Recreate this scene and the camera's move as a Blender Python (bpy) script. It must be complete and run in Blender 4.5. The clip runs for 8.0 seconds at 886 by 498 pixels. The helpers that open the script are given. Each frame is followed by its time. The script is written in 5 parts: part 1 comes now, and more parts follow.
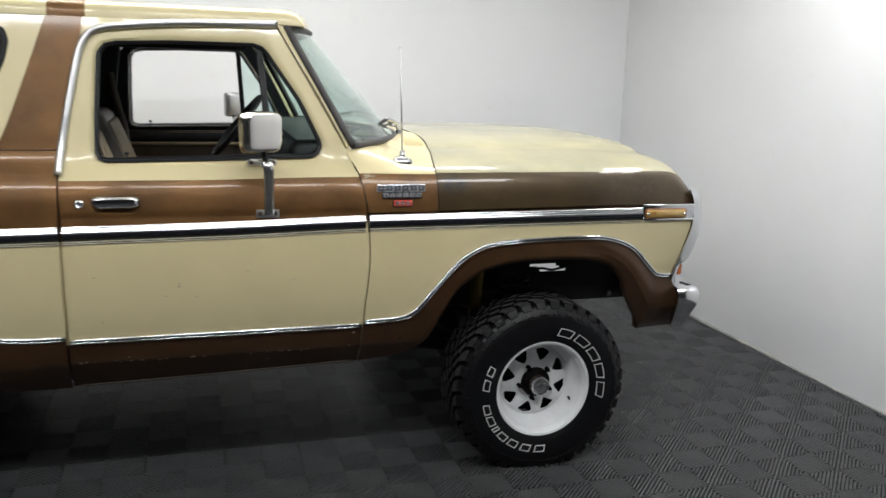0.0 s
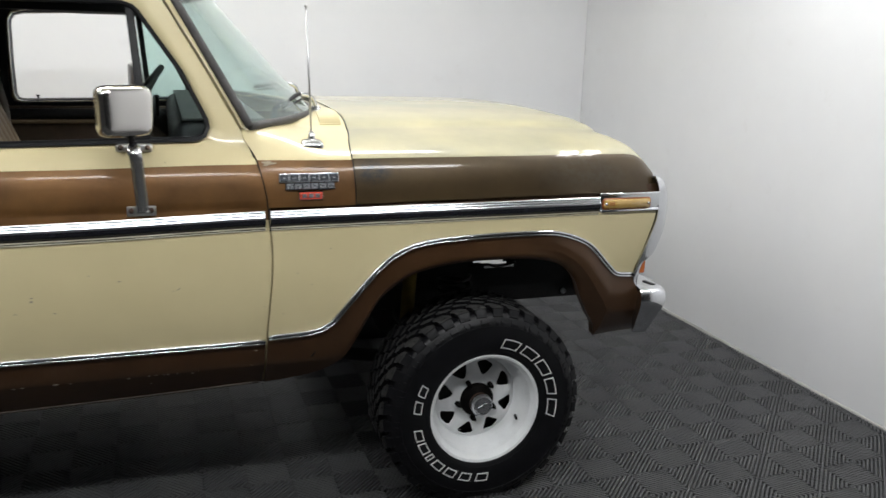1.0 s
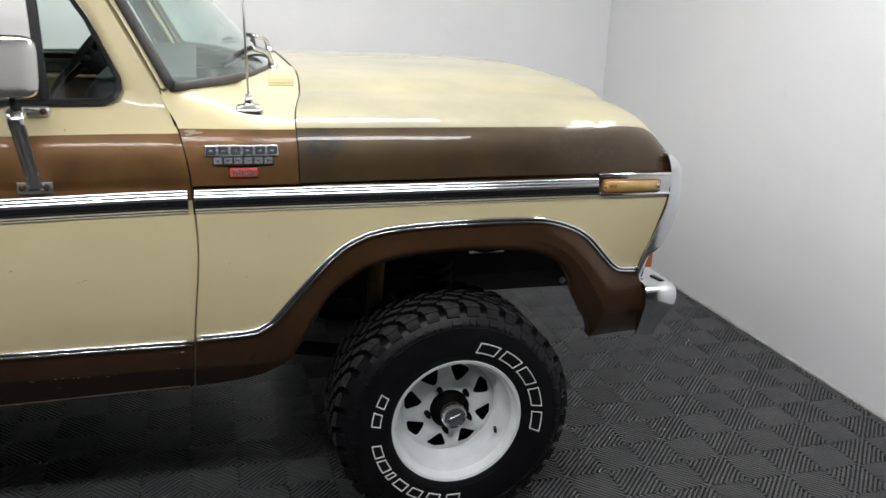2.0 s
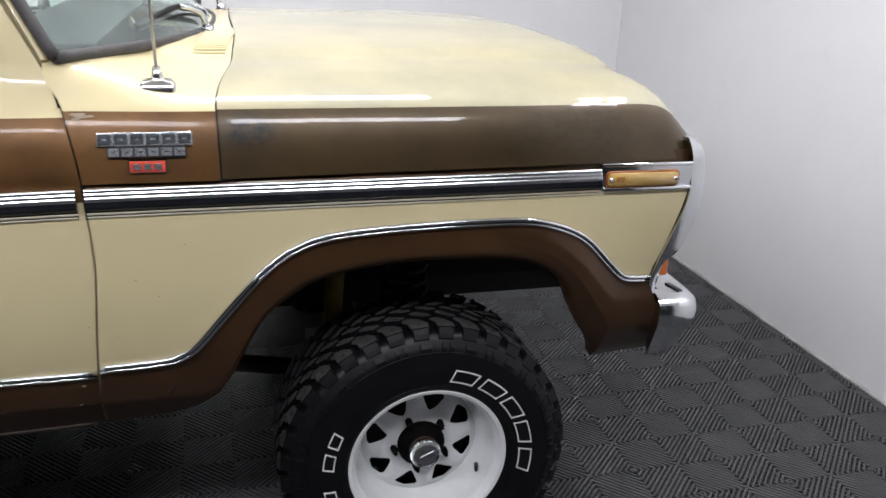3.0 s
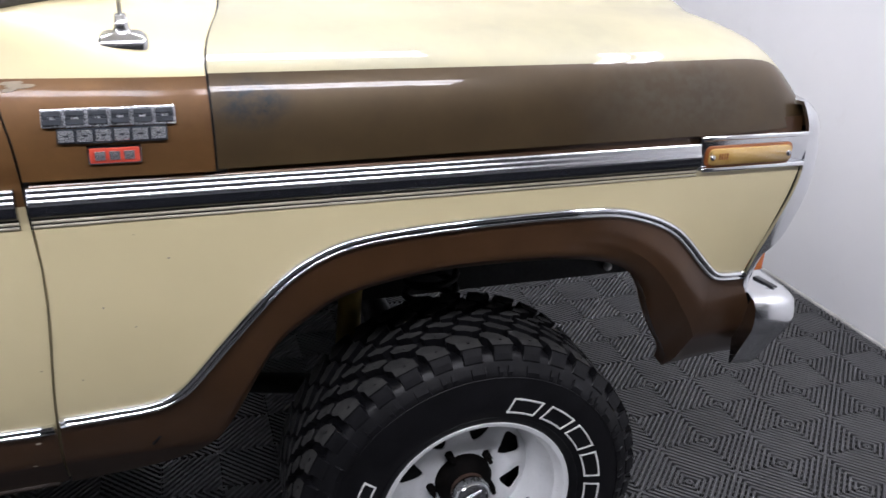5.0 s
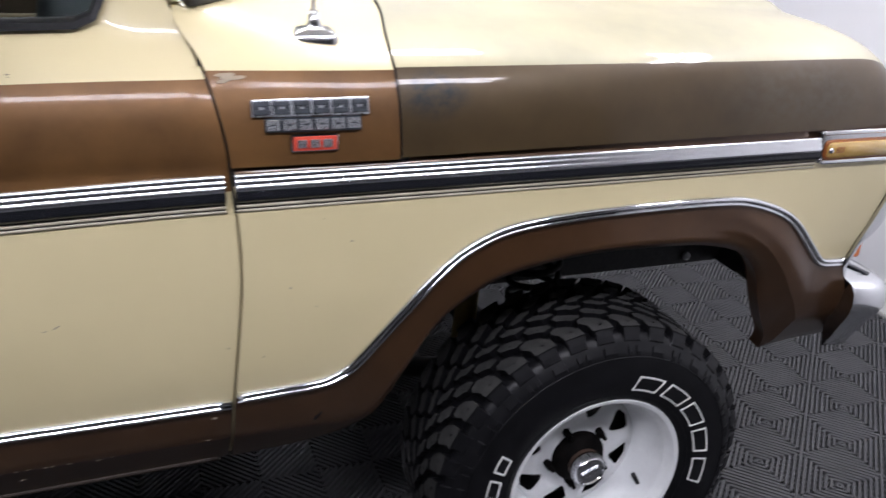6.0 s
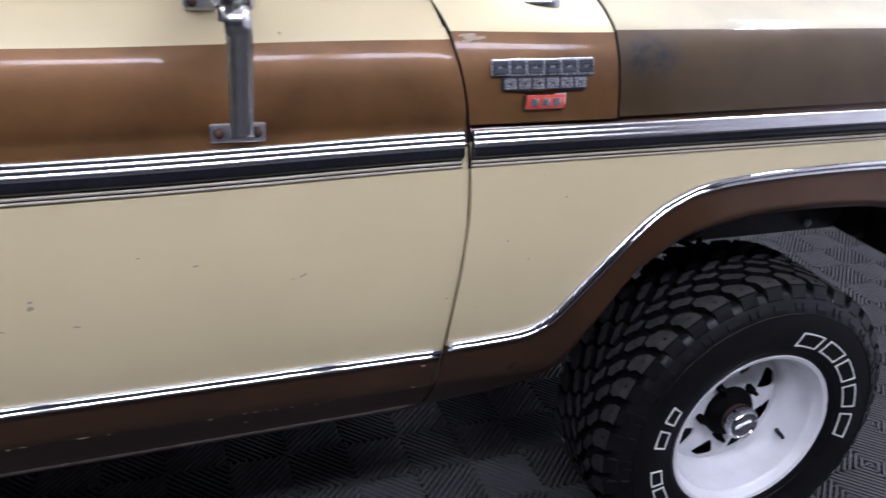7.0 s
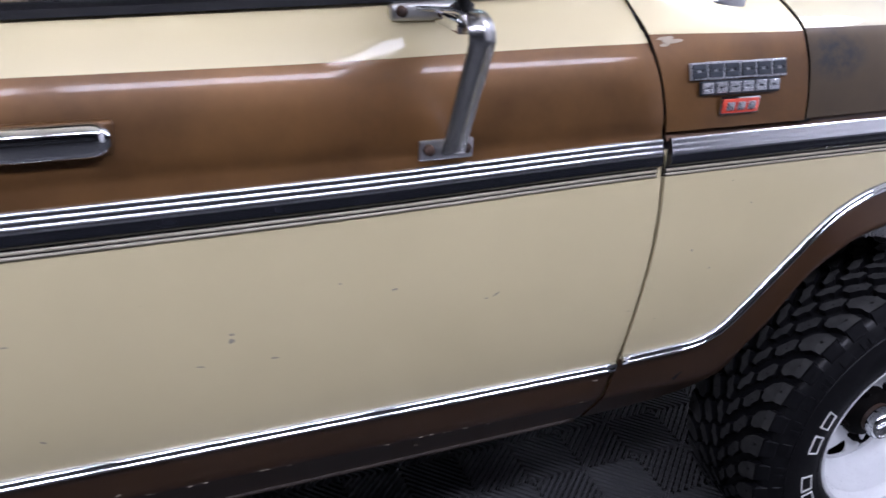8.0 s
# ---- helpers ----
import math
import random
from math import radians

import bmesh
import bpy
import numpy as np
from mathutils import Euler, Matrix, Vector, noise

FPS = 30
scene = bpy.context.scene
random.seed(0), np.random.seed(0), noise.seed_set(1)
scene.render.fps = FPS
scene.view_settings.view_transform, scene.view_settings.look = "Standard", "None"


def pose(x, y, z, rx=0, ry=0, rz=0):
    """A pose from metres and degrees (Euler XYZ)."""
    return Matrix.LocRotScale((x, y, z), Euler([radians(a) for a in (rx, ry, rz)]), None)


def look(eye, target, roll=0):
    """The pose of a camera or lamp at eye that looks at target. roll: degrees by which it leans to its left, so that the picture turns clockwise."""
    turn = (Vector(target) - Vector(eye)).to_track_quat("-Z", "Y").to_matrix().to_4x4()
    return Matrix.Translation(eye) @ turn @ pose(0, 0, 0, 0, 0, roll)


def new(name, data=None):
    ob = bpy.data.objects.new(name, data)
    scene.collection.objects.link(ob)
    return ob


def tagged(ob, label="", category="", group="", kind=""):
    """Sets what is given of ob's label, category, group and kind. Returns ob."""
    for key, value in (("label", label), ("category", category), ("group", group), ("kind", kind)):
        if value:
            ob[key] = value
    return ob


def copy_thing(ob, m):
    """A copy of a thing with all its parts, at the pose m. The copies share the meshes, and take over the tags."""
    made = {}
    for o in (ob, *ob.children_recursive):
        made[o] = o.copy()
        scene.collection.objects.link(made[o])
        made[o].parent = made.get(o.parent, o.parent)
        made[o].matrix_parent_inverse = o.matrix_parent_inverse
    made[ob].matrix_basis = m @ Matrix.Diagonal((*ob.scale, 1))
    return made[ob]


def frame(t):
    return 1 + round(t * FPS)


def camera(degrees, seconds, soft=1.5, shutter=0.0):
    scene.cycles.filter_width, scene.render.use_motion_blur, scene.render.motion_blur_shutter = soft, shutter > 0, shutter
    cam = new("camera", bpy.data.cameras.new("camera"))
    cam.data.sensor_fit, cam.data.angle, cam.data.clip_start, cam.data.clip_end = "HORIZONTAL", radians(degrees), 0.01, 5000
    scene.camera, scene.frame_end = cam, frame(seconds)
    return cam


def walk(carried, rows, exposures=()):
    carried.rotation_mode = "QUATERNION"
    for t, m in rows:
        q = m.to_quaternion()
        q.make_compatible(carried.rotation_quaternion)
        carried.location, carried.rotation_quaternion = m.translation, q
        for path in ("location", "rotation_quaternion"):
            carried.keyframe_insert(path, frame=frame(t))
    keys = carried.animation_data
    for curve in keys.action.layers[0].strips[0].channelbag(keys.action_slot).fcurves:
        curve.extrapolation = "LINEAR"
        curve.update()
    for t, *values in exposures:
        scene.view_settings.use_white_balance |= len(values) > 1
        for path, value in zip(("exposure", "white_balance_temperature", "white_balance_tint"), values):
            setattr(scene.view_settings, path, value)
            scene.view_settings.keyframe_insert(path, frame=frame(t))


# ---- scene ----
cam = camera(56.4, 8.0, shutter=0.4)
PATH = [
    (0, (-1.363, -3.005, 1.644), (-0.798, -1.133, 1.222), 1.7),
    (0.5, (-1.221, -2.748, 1.642), (-0.604, -0.9, 1.188), 1.6),
    (1, (-1.058, -2.546, 1.629), (-0.424, -0.712, 1.143), 1.7),
    (1.5, (-0.848, -2.371, 1.627), (-0.264, -0.532, 1.1), 2.3),
    (1.7, (-0.791, -2.298, 1.623), (-0.227, -0.461, 1.07), 2.4),
    (3, (-0.465, -1.753, 1.599), (0.033, 0.057, 0.911), 2.2),
    (3.5, (-0.36, -1.549, 1.587), (0.112, 0.249, 0.849), 2.5),
    (4, (-0.329, -1.4, 1.568), (0.119, 0.385, 0.785), 2.3),
    (5.3, (-0.625, -1.261, 1.532), (0.003, 0.459, 0.729), 2.9),
    (5.5, (-0.684, -1.259, 1.538), (-0.047, 0.458, 0.734), 3.3),
    (6, (-0.873, -1.252, 1.534), (-0.218, 0.458, 0.73), 3.4),
    (6.5, (-1.088, -1.26, 1.518), (-0.436, 0.442, 0.694), 3.3),
    (7, (-1.242, -1.211, 1.501), (-0.604, 0.484, 0.654), 3.6),
    (7.5, (-1.378, -1.103, 1.484), (-0.74, 0.585, 0.622), 3.0),
    (8, (-1.536, -1.028, 1.499), (-0.863, 0.642, 0.629), 2.5),
]
EXPOSURES = [(0, -.90, 6250, 8), (1.5, -.86, 6250, 9), (3.0, -.80, 6080, 14), (4.0, -.66, 5650, 18), (5.5, -.55, 6050, 17), (6.5, -.56, 5700, 22), (8.0, -.62, 5450, 25)]
walk(cam, [(t, look(eye, target, roll)) for t, eye, target, roll in PATH], EXPOSURES)

# ---- light ----
world = bpy.data.worlds.new("world")
scene.world = world
world.use_nodes = True
world.node_tree.nodes["Background"].inputs[0].default_value = (0.8, 0.85, 0.9, 1)
world.node_tree.nodes["Background"].inputs[1].default_value = 0.05

# plan of the room and the vehicle
WALL_X = 1.953          # wall ahead of the vehicle
WALL_Y = 3.08           # wall beyond the vehicle
BACK_X = -6.2
NEAR_Y = -7.5
BAY_Y = -2.25           # the bay's white ceiling ends here; a dim workshop lies beyond
FRONT_END = -3.40       # near end of the white wall ahead of the vehicle
CEIL = 3.05
YC = 0.985              # centre line of the vehicle
AXLE_Z = 0.351
REAR_X = -2.642
CELL = 0.1595           # one quarter of a floor tile


# ---- materials ----
def material(name):
    m = bpy.data.materials.new(name)
    m.use_nodes = True
    return m, m.node_tree.nodes, m.node_tree.links, m.node_tree.nodes["Principled BSDF"]


def noise_node(n, l, scale, detail=3.0, rough=0.55, stretch=None, space="Object"):
    tc = n.new("ShaderNodeTexCoord")
    mp = n.new("ShaderNodeMapping")
    if stretch:
        mp.inputs["Scale"].default_value = stretch
    tx = n.new("ShaderNodeTexNoise")
    tx.inputs["Scale"].default_value = scale
    tx.inputs["Detail"].default_value = detail
    tx.inputs["Roughness"].default_value = rough
    l.new(tc.outputs[space], mp.inputs[0])
    l.new(mp.outputs[0], tx.inputs["Vector"])
    return tx


def ramp(n, l, src, stops):
    r = n.new("ShaderNodeValToRGB")
    while len(r.color_ramp.elements) < len(stops):
        r.color_ramp.elements.new(0.5)
    for e, (p, c) in zip(r.color_ramp.elements, stops):
        e.position = p
        e.color = (c, c, c, 1) if isinstance(c, float) else (*c, 1)
    l.new(src, r.inputs[0])
    return r


def mix(n, l, fac, a, b, mode="MIX"):
    m = n.new("ShaderNodeMix")
    m.data_type, m.blend_type = "RGBA", mode
    if isinstance(fac, float):
        m.inputs[0].default_value = fac
    else:
        l.new(fac, m.inputs[0])
    for k, v in ((6, a), (7, b)):
        if isinstance(v, tuple):
            m.inputs[k].default_value = (*v, 1)
        else:
            l.new(v, m.inputs[k])
    return m.outputs[2]


def bump(n, l, b, height, strength, dist=0.001):
    k = n.new("ShaderNodeBump")
    k.inputs["Strength"].default_value = strength
    k.inputs["Distance"].default_value = dist
    l.new(height, k.inputs["Height"])
    l.new(k.outputs[0], b.inputs["Normal"])


def varied(name, lo, hi, scale, rough, metal=0.0, coat=0.0, fine=0.0, fine_scale=400.0, r_var=0.08, stretch=None, coat_rough=0.04, spec=0.5):
    """Two colours mixed by a broad noise, roughness by a finer one, and a fine relief."""
    m, n, l, b = material(name)
    a = noise_node(n, l, scale, 4.0, 0.6, stretch)
    c = ramp(n, l, a.outputs[0], [(0.3, lo), (0.7, hi)])
    l.new(c.outputs[0], b.inputs["Base Color"])
    d = noise_node(n, l, scale * 9, 3.0)
    r = ramp(n, l, d.outputs[0], [(0.3, max(0.0, rough - r_var)), (0.7, min(1.0, rough + r_var))])
    l.new(r.outputs[0], b.inputs["Roughness"])
    b.inputs["Metallic"].default_value = metal
    b.inputs["Coat Weight"].default_value = coat
    b.inputs["Coat Roughness"].default_value = coat_rough
    b.inputs["Specular IOR Level"].default_value = spec
    if fine:
        bump(n, l, b, noise_node(n, l, fine_scale, 2.0).outputs[0], fine)
    return m


def paint(name, lo, hi, scale, rough, chips, chip_col, coat=0.75, metal=0.0, coat_rough=0.045, peel=0.05):
    """Old car paint: faded patches, tiny chips, a worn clear coat and a faint orange peel."""
    m, n, l, b = material(name)
    a = noise_node(n, l, scale, 5.0, 0.6)
    base = ramp(n, l, a.outputs[0], [(0.3, lo), (0.7, hi)])
    s = noise_node(n, l, 70.0, 2.0, 0.5, (1.0, 1.0, 2.2))
    big = noise_node(n, l, 6.0, 2.0)
    add = n.new("ShaderNodeMath")
    add.operation = "MULTIPLY"
    l.new(s.outputs[0], add.inputs[0])
    l.new(big.outputs[0], add.inputs[1])
    k = ramp(n, l, add.outputs[0], [(chips, 0.0), (chips + 0.015, 1.0)])
    l.new(mix(n, l, k.outputs[0], base.outputs[0], chip_col), b.inputs["Base Color"])
    d = noise_node(n, l, 5.0, 4.0)
    r = ramp(n, l, d.outputs[0], [(0.3, coat_rough), (0.75, coat_rough + 0.03)])
    l.new(r.outputs[0], b.inputs["Coat Roughness"])
    b.inputs["Roughness"].default_value = rough
    b.inputs["Metallic"].default_value = metal
    b.inputs["Coat Weight"].default_value = coat
    bump(n, l, b, noise_node(n, l, 120.0, 2.0).outputs[0], peel, 0.0006)
    wave = n.new("ShaderNodeBump")
    wave.inputs["Strength"].default_value, wave.inputs["Distance"].default_value = 0.22, 0.004
    l.new(noise_node(n, l, 5.0, 2.0, 0.4, (0.8, 1.0, 1.6)).outputs[0], wave.inputs["Height"])
    for k in n:
        if k.type == "BUMP" and k != wave:
            l.new(wave.outputs[0], k.inputs["Normal"])
    for k in n:
        if k.type == "BUMP" and k != wave:
            l.new(k.outputs[0], b.inputs["Coat Normal"])
    return m


def clear_glass(name, tint, rough=0.0):
    m, n, l, b = material(name)
    b.inputs["Base Color"].default_value = (*tint, 1)
    b.inputs["Transmission Weight"].default_value = 1.0
    b.inputs["Roughness"].default_value = rough
    b.inputs["IOR"].default_value = 1.45
    return m


CREAM = paint("cream_paint", (0.60, 0.518, 0.300), (0.66, 0.572, 0.335), 2.0, 0.42, 0.50, (0.18, 0.15, 0.11), coat_rough=0.04, peel=0.03)
BROWN = paint("brown_metallic_paint", (0.080, 0.037, 0.0100), (0.186, 0.090, 0.025), 4.5, 0.46, 0.52, (0.08, 0.05, 0.03), metal=0.45, coat=0.32, coat_rough=0.07)
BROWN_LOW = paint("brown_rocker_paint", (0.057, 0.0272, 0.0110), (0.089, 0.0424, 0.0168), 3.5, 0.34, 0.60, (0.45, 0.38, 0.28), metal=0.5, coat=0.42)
BROWN_HOOD = paint("faded_olive_brown_paint", (0.046, 0.029, 0.011), (0.078, 0.050, 0.020), 4.0, 0.42, 0.60, (0.1, 0.08, 0.06), metal=0.4, coat=0.5, coat_rough=0.014, peel=0.02)
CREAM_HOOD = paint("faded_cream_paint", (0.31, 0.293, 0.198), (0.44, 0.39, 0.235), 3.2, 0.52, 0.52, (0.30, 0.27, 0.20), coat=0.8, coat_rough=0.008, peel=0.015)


def tint_patch(m, at, size, colour, amount):
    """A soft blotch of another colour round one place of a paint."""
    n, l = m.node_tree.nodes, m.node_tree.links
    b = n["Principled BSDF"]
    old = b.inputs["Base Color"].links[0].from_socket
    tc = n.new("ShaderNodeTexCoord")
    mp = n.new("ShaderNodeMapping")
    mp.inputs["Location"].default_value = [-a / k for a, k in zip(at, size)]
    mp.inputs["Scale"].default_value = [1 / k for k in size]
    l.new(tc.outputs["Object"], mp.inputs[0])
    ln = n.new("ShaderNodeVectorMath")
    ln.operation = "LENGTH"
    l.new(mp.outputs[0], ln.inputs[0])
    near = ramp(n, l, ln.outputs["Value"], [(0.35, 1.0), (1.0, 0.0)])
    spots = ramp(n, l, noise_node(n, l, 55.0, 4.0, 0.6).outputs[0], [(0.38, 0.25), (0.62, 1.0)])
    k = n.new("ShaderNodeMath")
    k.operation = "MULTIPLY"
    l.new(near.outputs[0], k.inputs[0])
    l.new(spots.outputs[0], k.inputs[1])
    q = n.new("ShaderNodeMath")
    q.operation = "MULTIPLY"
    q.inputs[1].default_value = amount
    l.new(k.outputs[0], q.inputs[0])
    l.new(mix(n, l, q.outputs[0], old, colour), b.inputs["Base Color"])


# Dark smudge at the hood's rear; paler patch forward; warmer patch on the door.
tint_patch(BROWN_HOOD, (-.415, .015, 1.215), (.075, .2, .045), (0.010, 0.014, 0.018), 0.95)
tint_patch(BROWN_HOOD, (.36, .02, 1.20), (.22, .2, .09), (0.075, 0.066, 0.050), 0.5)
tint_patch(BROWN, (-1.22, .01, 1.18), (.22, .2, .07), (0.15, 0.066, 0.016), 0.5)
CHROME = varied("chrome", (0.72, 0.73, 0.75), (0.82, 0.83, 0.85), 30, 0.06, 1.0, r_var=0.02)
DULL = varied("dull_bright_trim", (0.50, 0.50, 0.50), (0.62, 0.62, 0.62), 12, 0.38, 1.0, r_var=0.03)
TRIM_TAN = varied("aged_tan_trim", (0.30, 0.27, 0.19), (0.42, 0.38, 0.28), 14, 0.4)
RIBBED = varied("ribbed_bright_trim", (0.70, 0.71, 0.73), (0.80, 0.81, 0.83), 12, 0.21, 1.0, r_var=0.02)
STEEL = varied("dull_bright_metal", (0.55, 0.56, 0.58), (0.66, 0.67, 0.69), 9, 0.16, 1.0, r_var=0.05)
BUMPER = varied("worn_bright_metal", (0.60, 0.61, 0.63), (0.70, 0.71, 0.73), 8, 0.17, 1.0, r_var=0.05)
INSERT = varied("black_vinyl_insert", (0.008, 0.009, 0.012), (0.014, 0.015, 0.019), 20, 0.22, r_var=0.05)
BLACK = varied("black_underbody", (0.003, 0.003, 0.003), (0.007, 0.007, 0.007), 12, 0.6, fine=0.3, fine_scale=150.0)
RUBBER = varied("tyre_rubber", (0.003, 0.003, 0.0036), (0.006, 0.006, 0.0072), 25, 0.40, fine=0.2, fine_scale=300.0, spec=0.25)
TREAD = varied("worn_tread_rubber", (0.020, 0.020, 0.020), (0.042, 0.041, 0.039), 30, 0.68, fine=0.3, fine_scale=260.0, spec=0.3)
GASKET = varied("window_rubber", (0.005, 0.005, 0.006), (0.010, 0.010, 0.011), 20, 0.5, fine=0.1, spec=0.3)
SEAL_GREY = varied("weathered_grey_rubber", (0.040, 0.038, 0.038), (0.075, 0.070, 0.068), 14, 0.6, fine=0.2, spec=0.4)
WHEEL_WHITE = varied("white_wheel_enamel", (0.70, 0.71, 0.715), (0.79, 0.80, 0.805), 16, 0.33, coat=0.3, fine=0.05, fine_scale=80.0)
LETTER = varied("white_letter_rubber", (0.62, 0.62, 0.60), (0.78, 0.78, 0.76), 60, 0.6)
RUST = varied("rusty_brown_iron", (0.03, 0.017, 0.011), (0.10, 0.05, 0.028), 45, 0.75, fine=0.4)
AMBER = varied("amber_lens", (0.40, 0.24, 0.060), (0.50, 0.34, 0.120), 20, 0.2, coat=0.6)
ORANGE_DARK = varied("dark_orange_plastic", (0.20, 0.06, 0.01), (0.28, 0.09, 0.02), 30, 0.35)
ORANGE = varied("orange_signal_lens", (0.62, 0.13, 0.02), (0.72, 0.19, 0.03), 20, 0.2, coat=0.5)
RED = varied("red_enamel", (0.56, 0.06, 0.035), (0.66, 0.09, 0.05), 40, 0.35, coat=0.3)
YELLOW = varied("yellow_enamel", (0.18, 0.125, 0.010), (0.26, 0.18, 0.016), 25, 0.6)
TAN = varied("tan_vinyl", (0.19, 0.135, 0.078), (0.27, 0.195, 0.12), 18, 0.55, fine=0.3, fine_scale=220.0)
BROWN_TRIM = varied("brown_interior_trim", (0.040, 0.024, 0.014), (0.062, 0.038, 0.023), 14, 0.5, fine=0.2, fine_scale=200.0)
DARK_TRIM = varied("black_interior_plastic", (0.004, 0.004, 0.0045), (0.009, 0.009, 0.010), 16, 0.6, fine=0.2, spec=0.3)
MIRROR_BACK = varied("weathered_mirror_steel", (0.55, 0.55, 0.55), (0.62, 0.62, 0.61), 4, 0.24, 1.0, r_var=0.01)
# Lighter than the black dashboard, in place of the windscreen's pale reflection.
DASH = varied("dusty_dashboard_vinyl", (0.022, 0.024, 0.0235), (0.040, 0.042, 0.041), 9, 0.6, fine=0.2, spec=0.3)
GLASS = clear_glass("green_tinted_glass", (0.80, 0.93, 0.90))


def hazy_glass(name, tint, veil):
    """Clear glass under a pale dusty film that also paints in the reflected haze."""
    m = clear_glass(name, tint)
    n, l = m.node_tree.nodes, m.node_tree.links
    film = n.new("ShaderNodeBsdfDiffuse")
    film.inputs["Color"].default_value = (0.60, 0.66, 0.64, 1)
    mixer = n.new("ShaderNodeMixShader")
    k = ramp(n, l, noise_node(n, l, 9.0, 4.0, 0.6).outputs[0], [(0.3, veil * .7), (0.7, veil * 1.3)])
    l.new(k.outputs[0], mixer.inputs[0])
    l.new(n["Principled BSDF"].outputs[0], mixer.inputs[1])
    l.new(film.outputs[0], mixer.inputs[2])
    l.new(mixer.outputs[0], n["Material Output"].inputs["Surface"])
    return m


SCREEN_GLASS = hazy_glass("dusty_windscreen_glass", (0.82, 0.95, 0.915), 0.09)
MIRROR_HEAD = varied("dull_mirror_steel", (0.66, 0.645, 0.62), (0.74, 0.72, 0.69), 6, 0.15, 1.0, r_var=0.02)
MIRROR_GLASS = varied("mirror_glass", (0.86, 0.87, 0.88), (0.88, 0.89, 0.90), 3, 0.02, 1.0, r_var=0.01)
TILE = varied("dark_grey_tile_plastic", (0.045, 0.0452, 0.047), (0.075, 0.0752, 0.0775), 5, 0.40, spec=0.46)
# Unseen subfloor, set near black so the gaps between the ribs look deep.
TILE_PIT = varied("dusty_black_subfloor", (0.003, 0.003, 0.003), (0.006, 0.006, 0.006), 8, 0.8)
CAULK = varied("dirty_grey_caulk", (0.30, 0.295, 0.28), (0.46, 0.45, 0.44), 12, 0.7, fine=0.3, fine_scale=80.0)
CEILING = varied("white_ceiling_paint", (0.72, 0.72, 0.72), (0.78, 0.78, 0.78), 2, 0.9)


def wall_paint():
    m, n, l, b = material("white_wall_paint")
    a = noise_node(n, l, 1.1, 5.0, 0.65)
    c = ramp(n, l, a.outputs[0], [(0.3, (0.725, 0.725, 0.735)), (0.7, (0.77, 0.77, 0.775))])
    s = noise_node(n, l, 7.0, 6.0, 0.7)
    k = ramp(n, l, s.outputs[0], [(0.62, 0.0), (0.80, 0.5)])
    l.new(mix(n, l, k.outputs[0], c.outputs[0], (0.66, 0.65, 0.64)), b.inputs["Base Color"])
    b.inputs["Roughness"].default_value = 0.55
    bump(n, l, b, noise_node(n, l, 90.0, 3.0).outputs[0], 0.12, 0.001)
    return m


WALL = wall_paint()


def lamp_face(strength):
    m, n, l, b = material("lit_tube_diffuser")
    b.inputs["Base Color"].default_value = (0.8, 0.8, 0.8, 1)
    b.inputs["Emission Color"].default_value = (1.0, 0.985, 0.965, 1)
    b.inputs["Emission Strength"].default_value = strength
    return m


TUBE = lamp_face(61.0)
BADGE_DARK = varied("dark_badge_enamel", (0.020, 0.024, 0.030), (0.040, 0.046, 0.056), 60, 0.35)
SHOP = varied("dim_workshop_wall_paint", (0.030, 0.031, 0.033), (0.050, 0.050, 0.052), 1.5, 0.8, fine=0.2, fine_scale=60.0)
BADGE = varied("dull_badge_metal", (0.40, 0.41, 0.43), (0.52, 0.53, 0.55), 60, 0.28, 0.8)


# ---- mesh helpers ----
def thing(name, at, label, category, group="", kind=""):
    ob = new(name)
    ob.location = at
    return tagged(ob, label, category, group, kind)


def world_of(ob):
    m = Matrix.Identity(4)
    while ob:
        m = ob.matrix_basis @ m if not ob.parent else ob.matrix_parent_inverse @ ob.matrix_basis @ m
        ob = ob.parent
    return m


def mesh_of(name, bm, mats, smooth=True, sharp=35.0):
    me = bpy.data.meshes.new(name)
    if smooth:
        for f in bm.faces:
            f.smooth = True
        lim = radians(sharp)
        for e in bm.edges:
            if len(e.link_faces) == 1 or len(e.link_faces) == 2 and e.calc_face_angle(0.0) > lim:
                e.smooth = False
    bm.to_mesh(me)
    bm.free()
    for m in mats if isinstance(mats, (list, tuple)) else [mats]:
        me.materials.append(m)
    return me


def part(name, bm, mats, parent, label="", thick=0.0, inward=None, smooth=True, sharp=35.0, mirrored=False):
    """Links a bmesh, made in world places, as one mesh under a thing or a part; mirrored makes its twin beyond the centre line too."""
    if mirrored:
        twin = bm.copy()
        for v in twin.verts:
            v.co.y = 2 * YC - v.co.y
        bmesh.ops.reverse_faces(twin, faces=twin.faces)
    out = []
    for k in ([bm, twin] if mirrored else [bm]):
        if thick and inward is not None:
            c = Vector(inward)
            s = sum(f.normal.dot(f.calc_center_median() - c) * f.calc_area() for f in k.faces if not f.normal_update())
            if s < 0:
                bmesh.ops.reverse_faces(k, faces=k.faces)
        ob = new(name, mesh_of(name, k, mats, smooth, sharp))
        if thick:
            mod = ob.modifiers.new("thickness", "SOLIDIFY")
            mod.thickness, mod.offset = thick, -1.0
        if parent:
            ob.parent = parent
            ob.matrix_parent_inverse = world_of(parent).inverted()
        if label:
            ob["label"] = label
        out.append(ob)
    return out if mirrored else out[0]


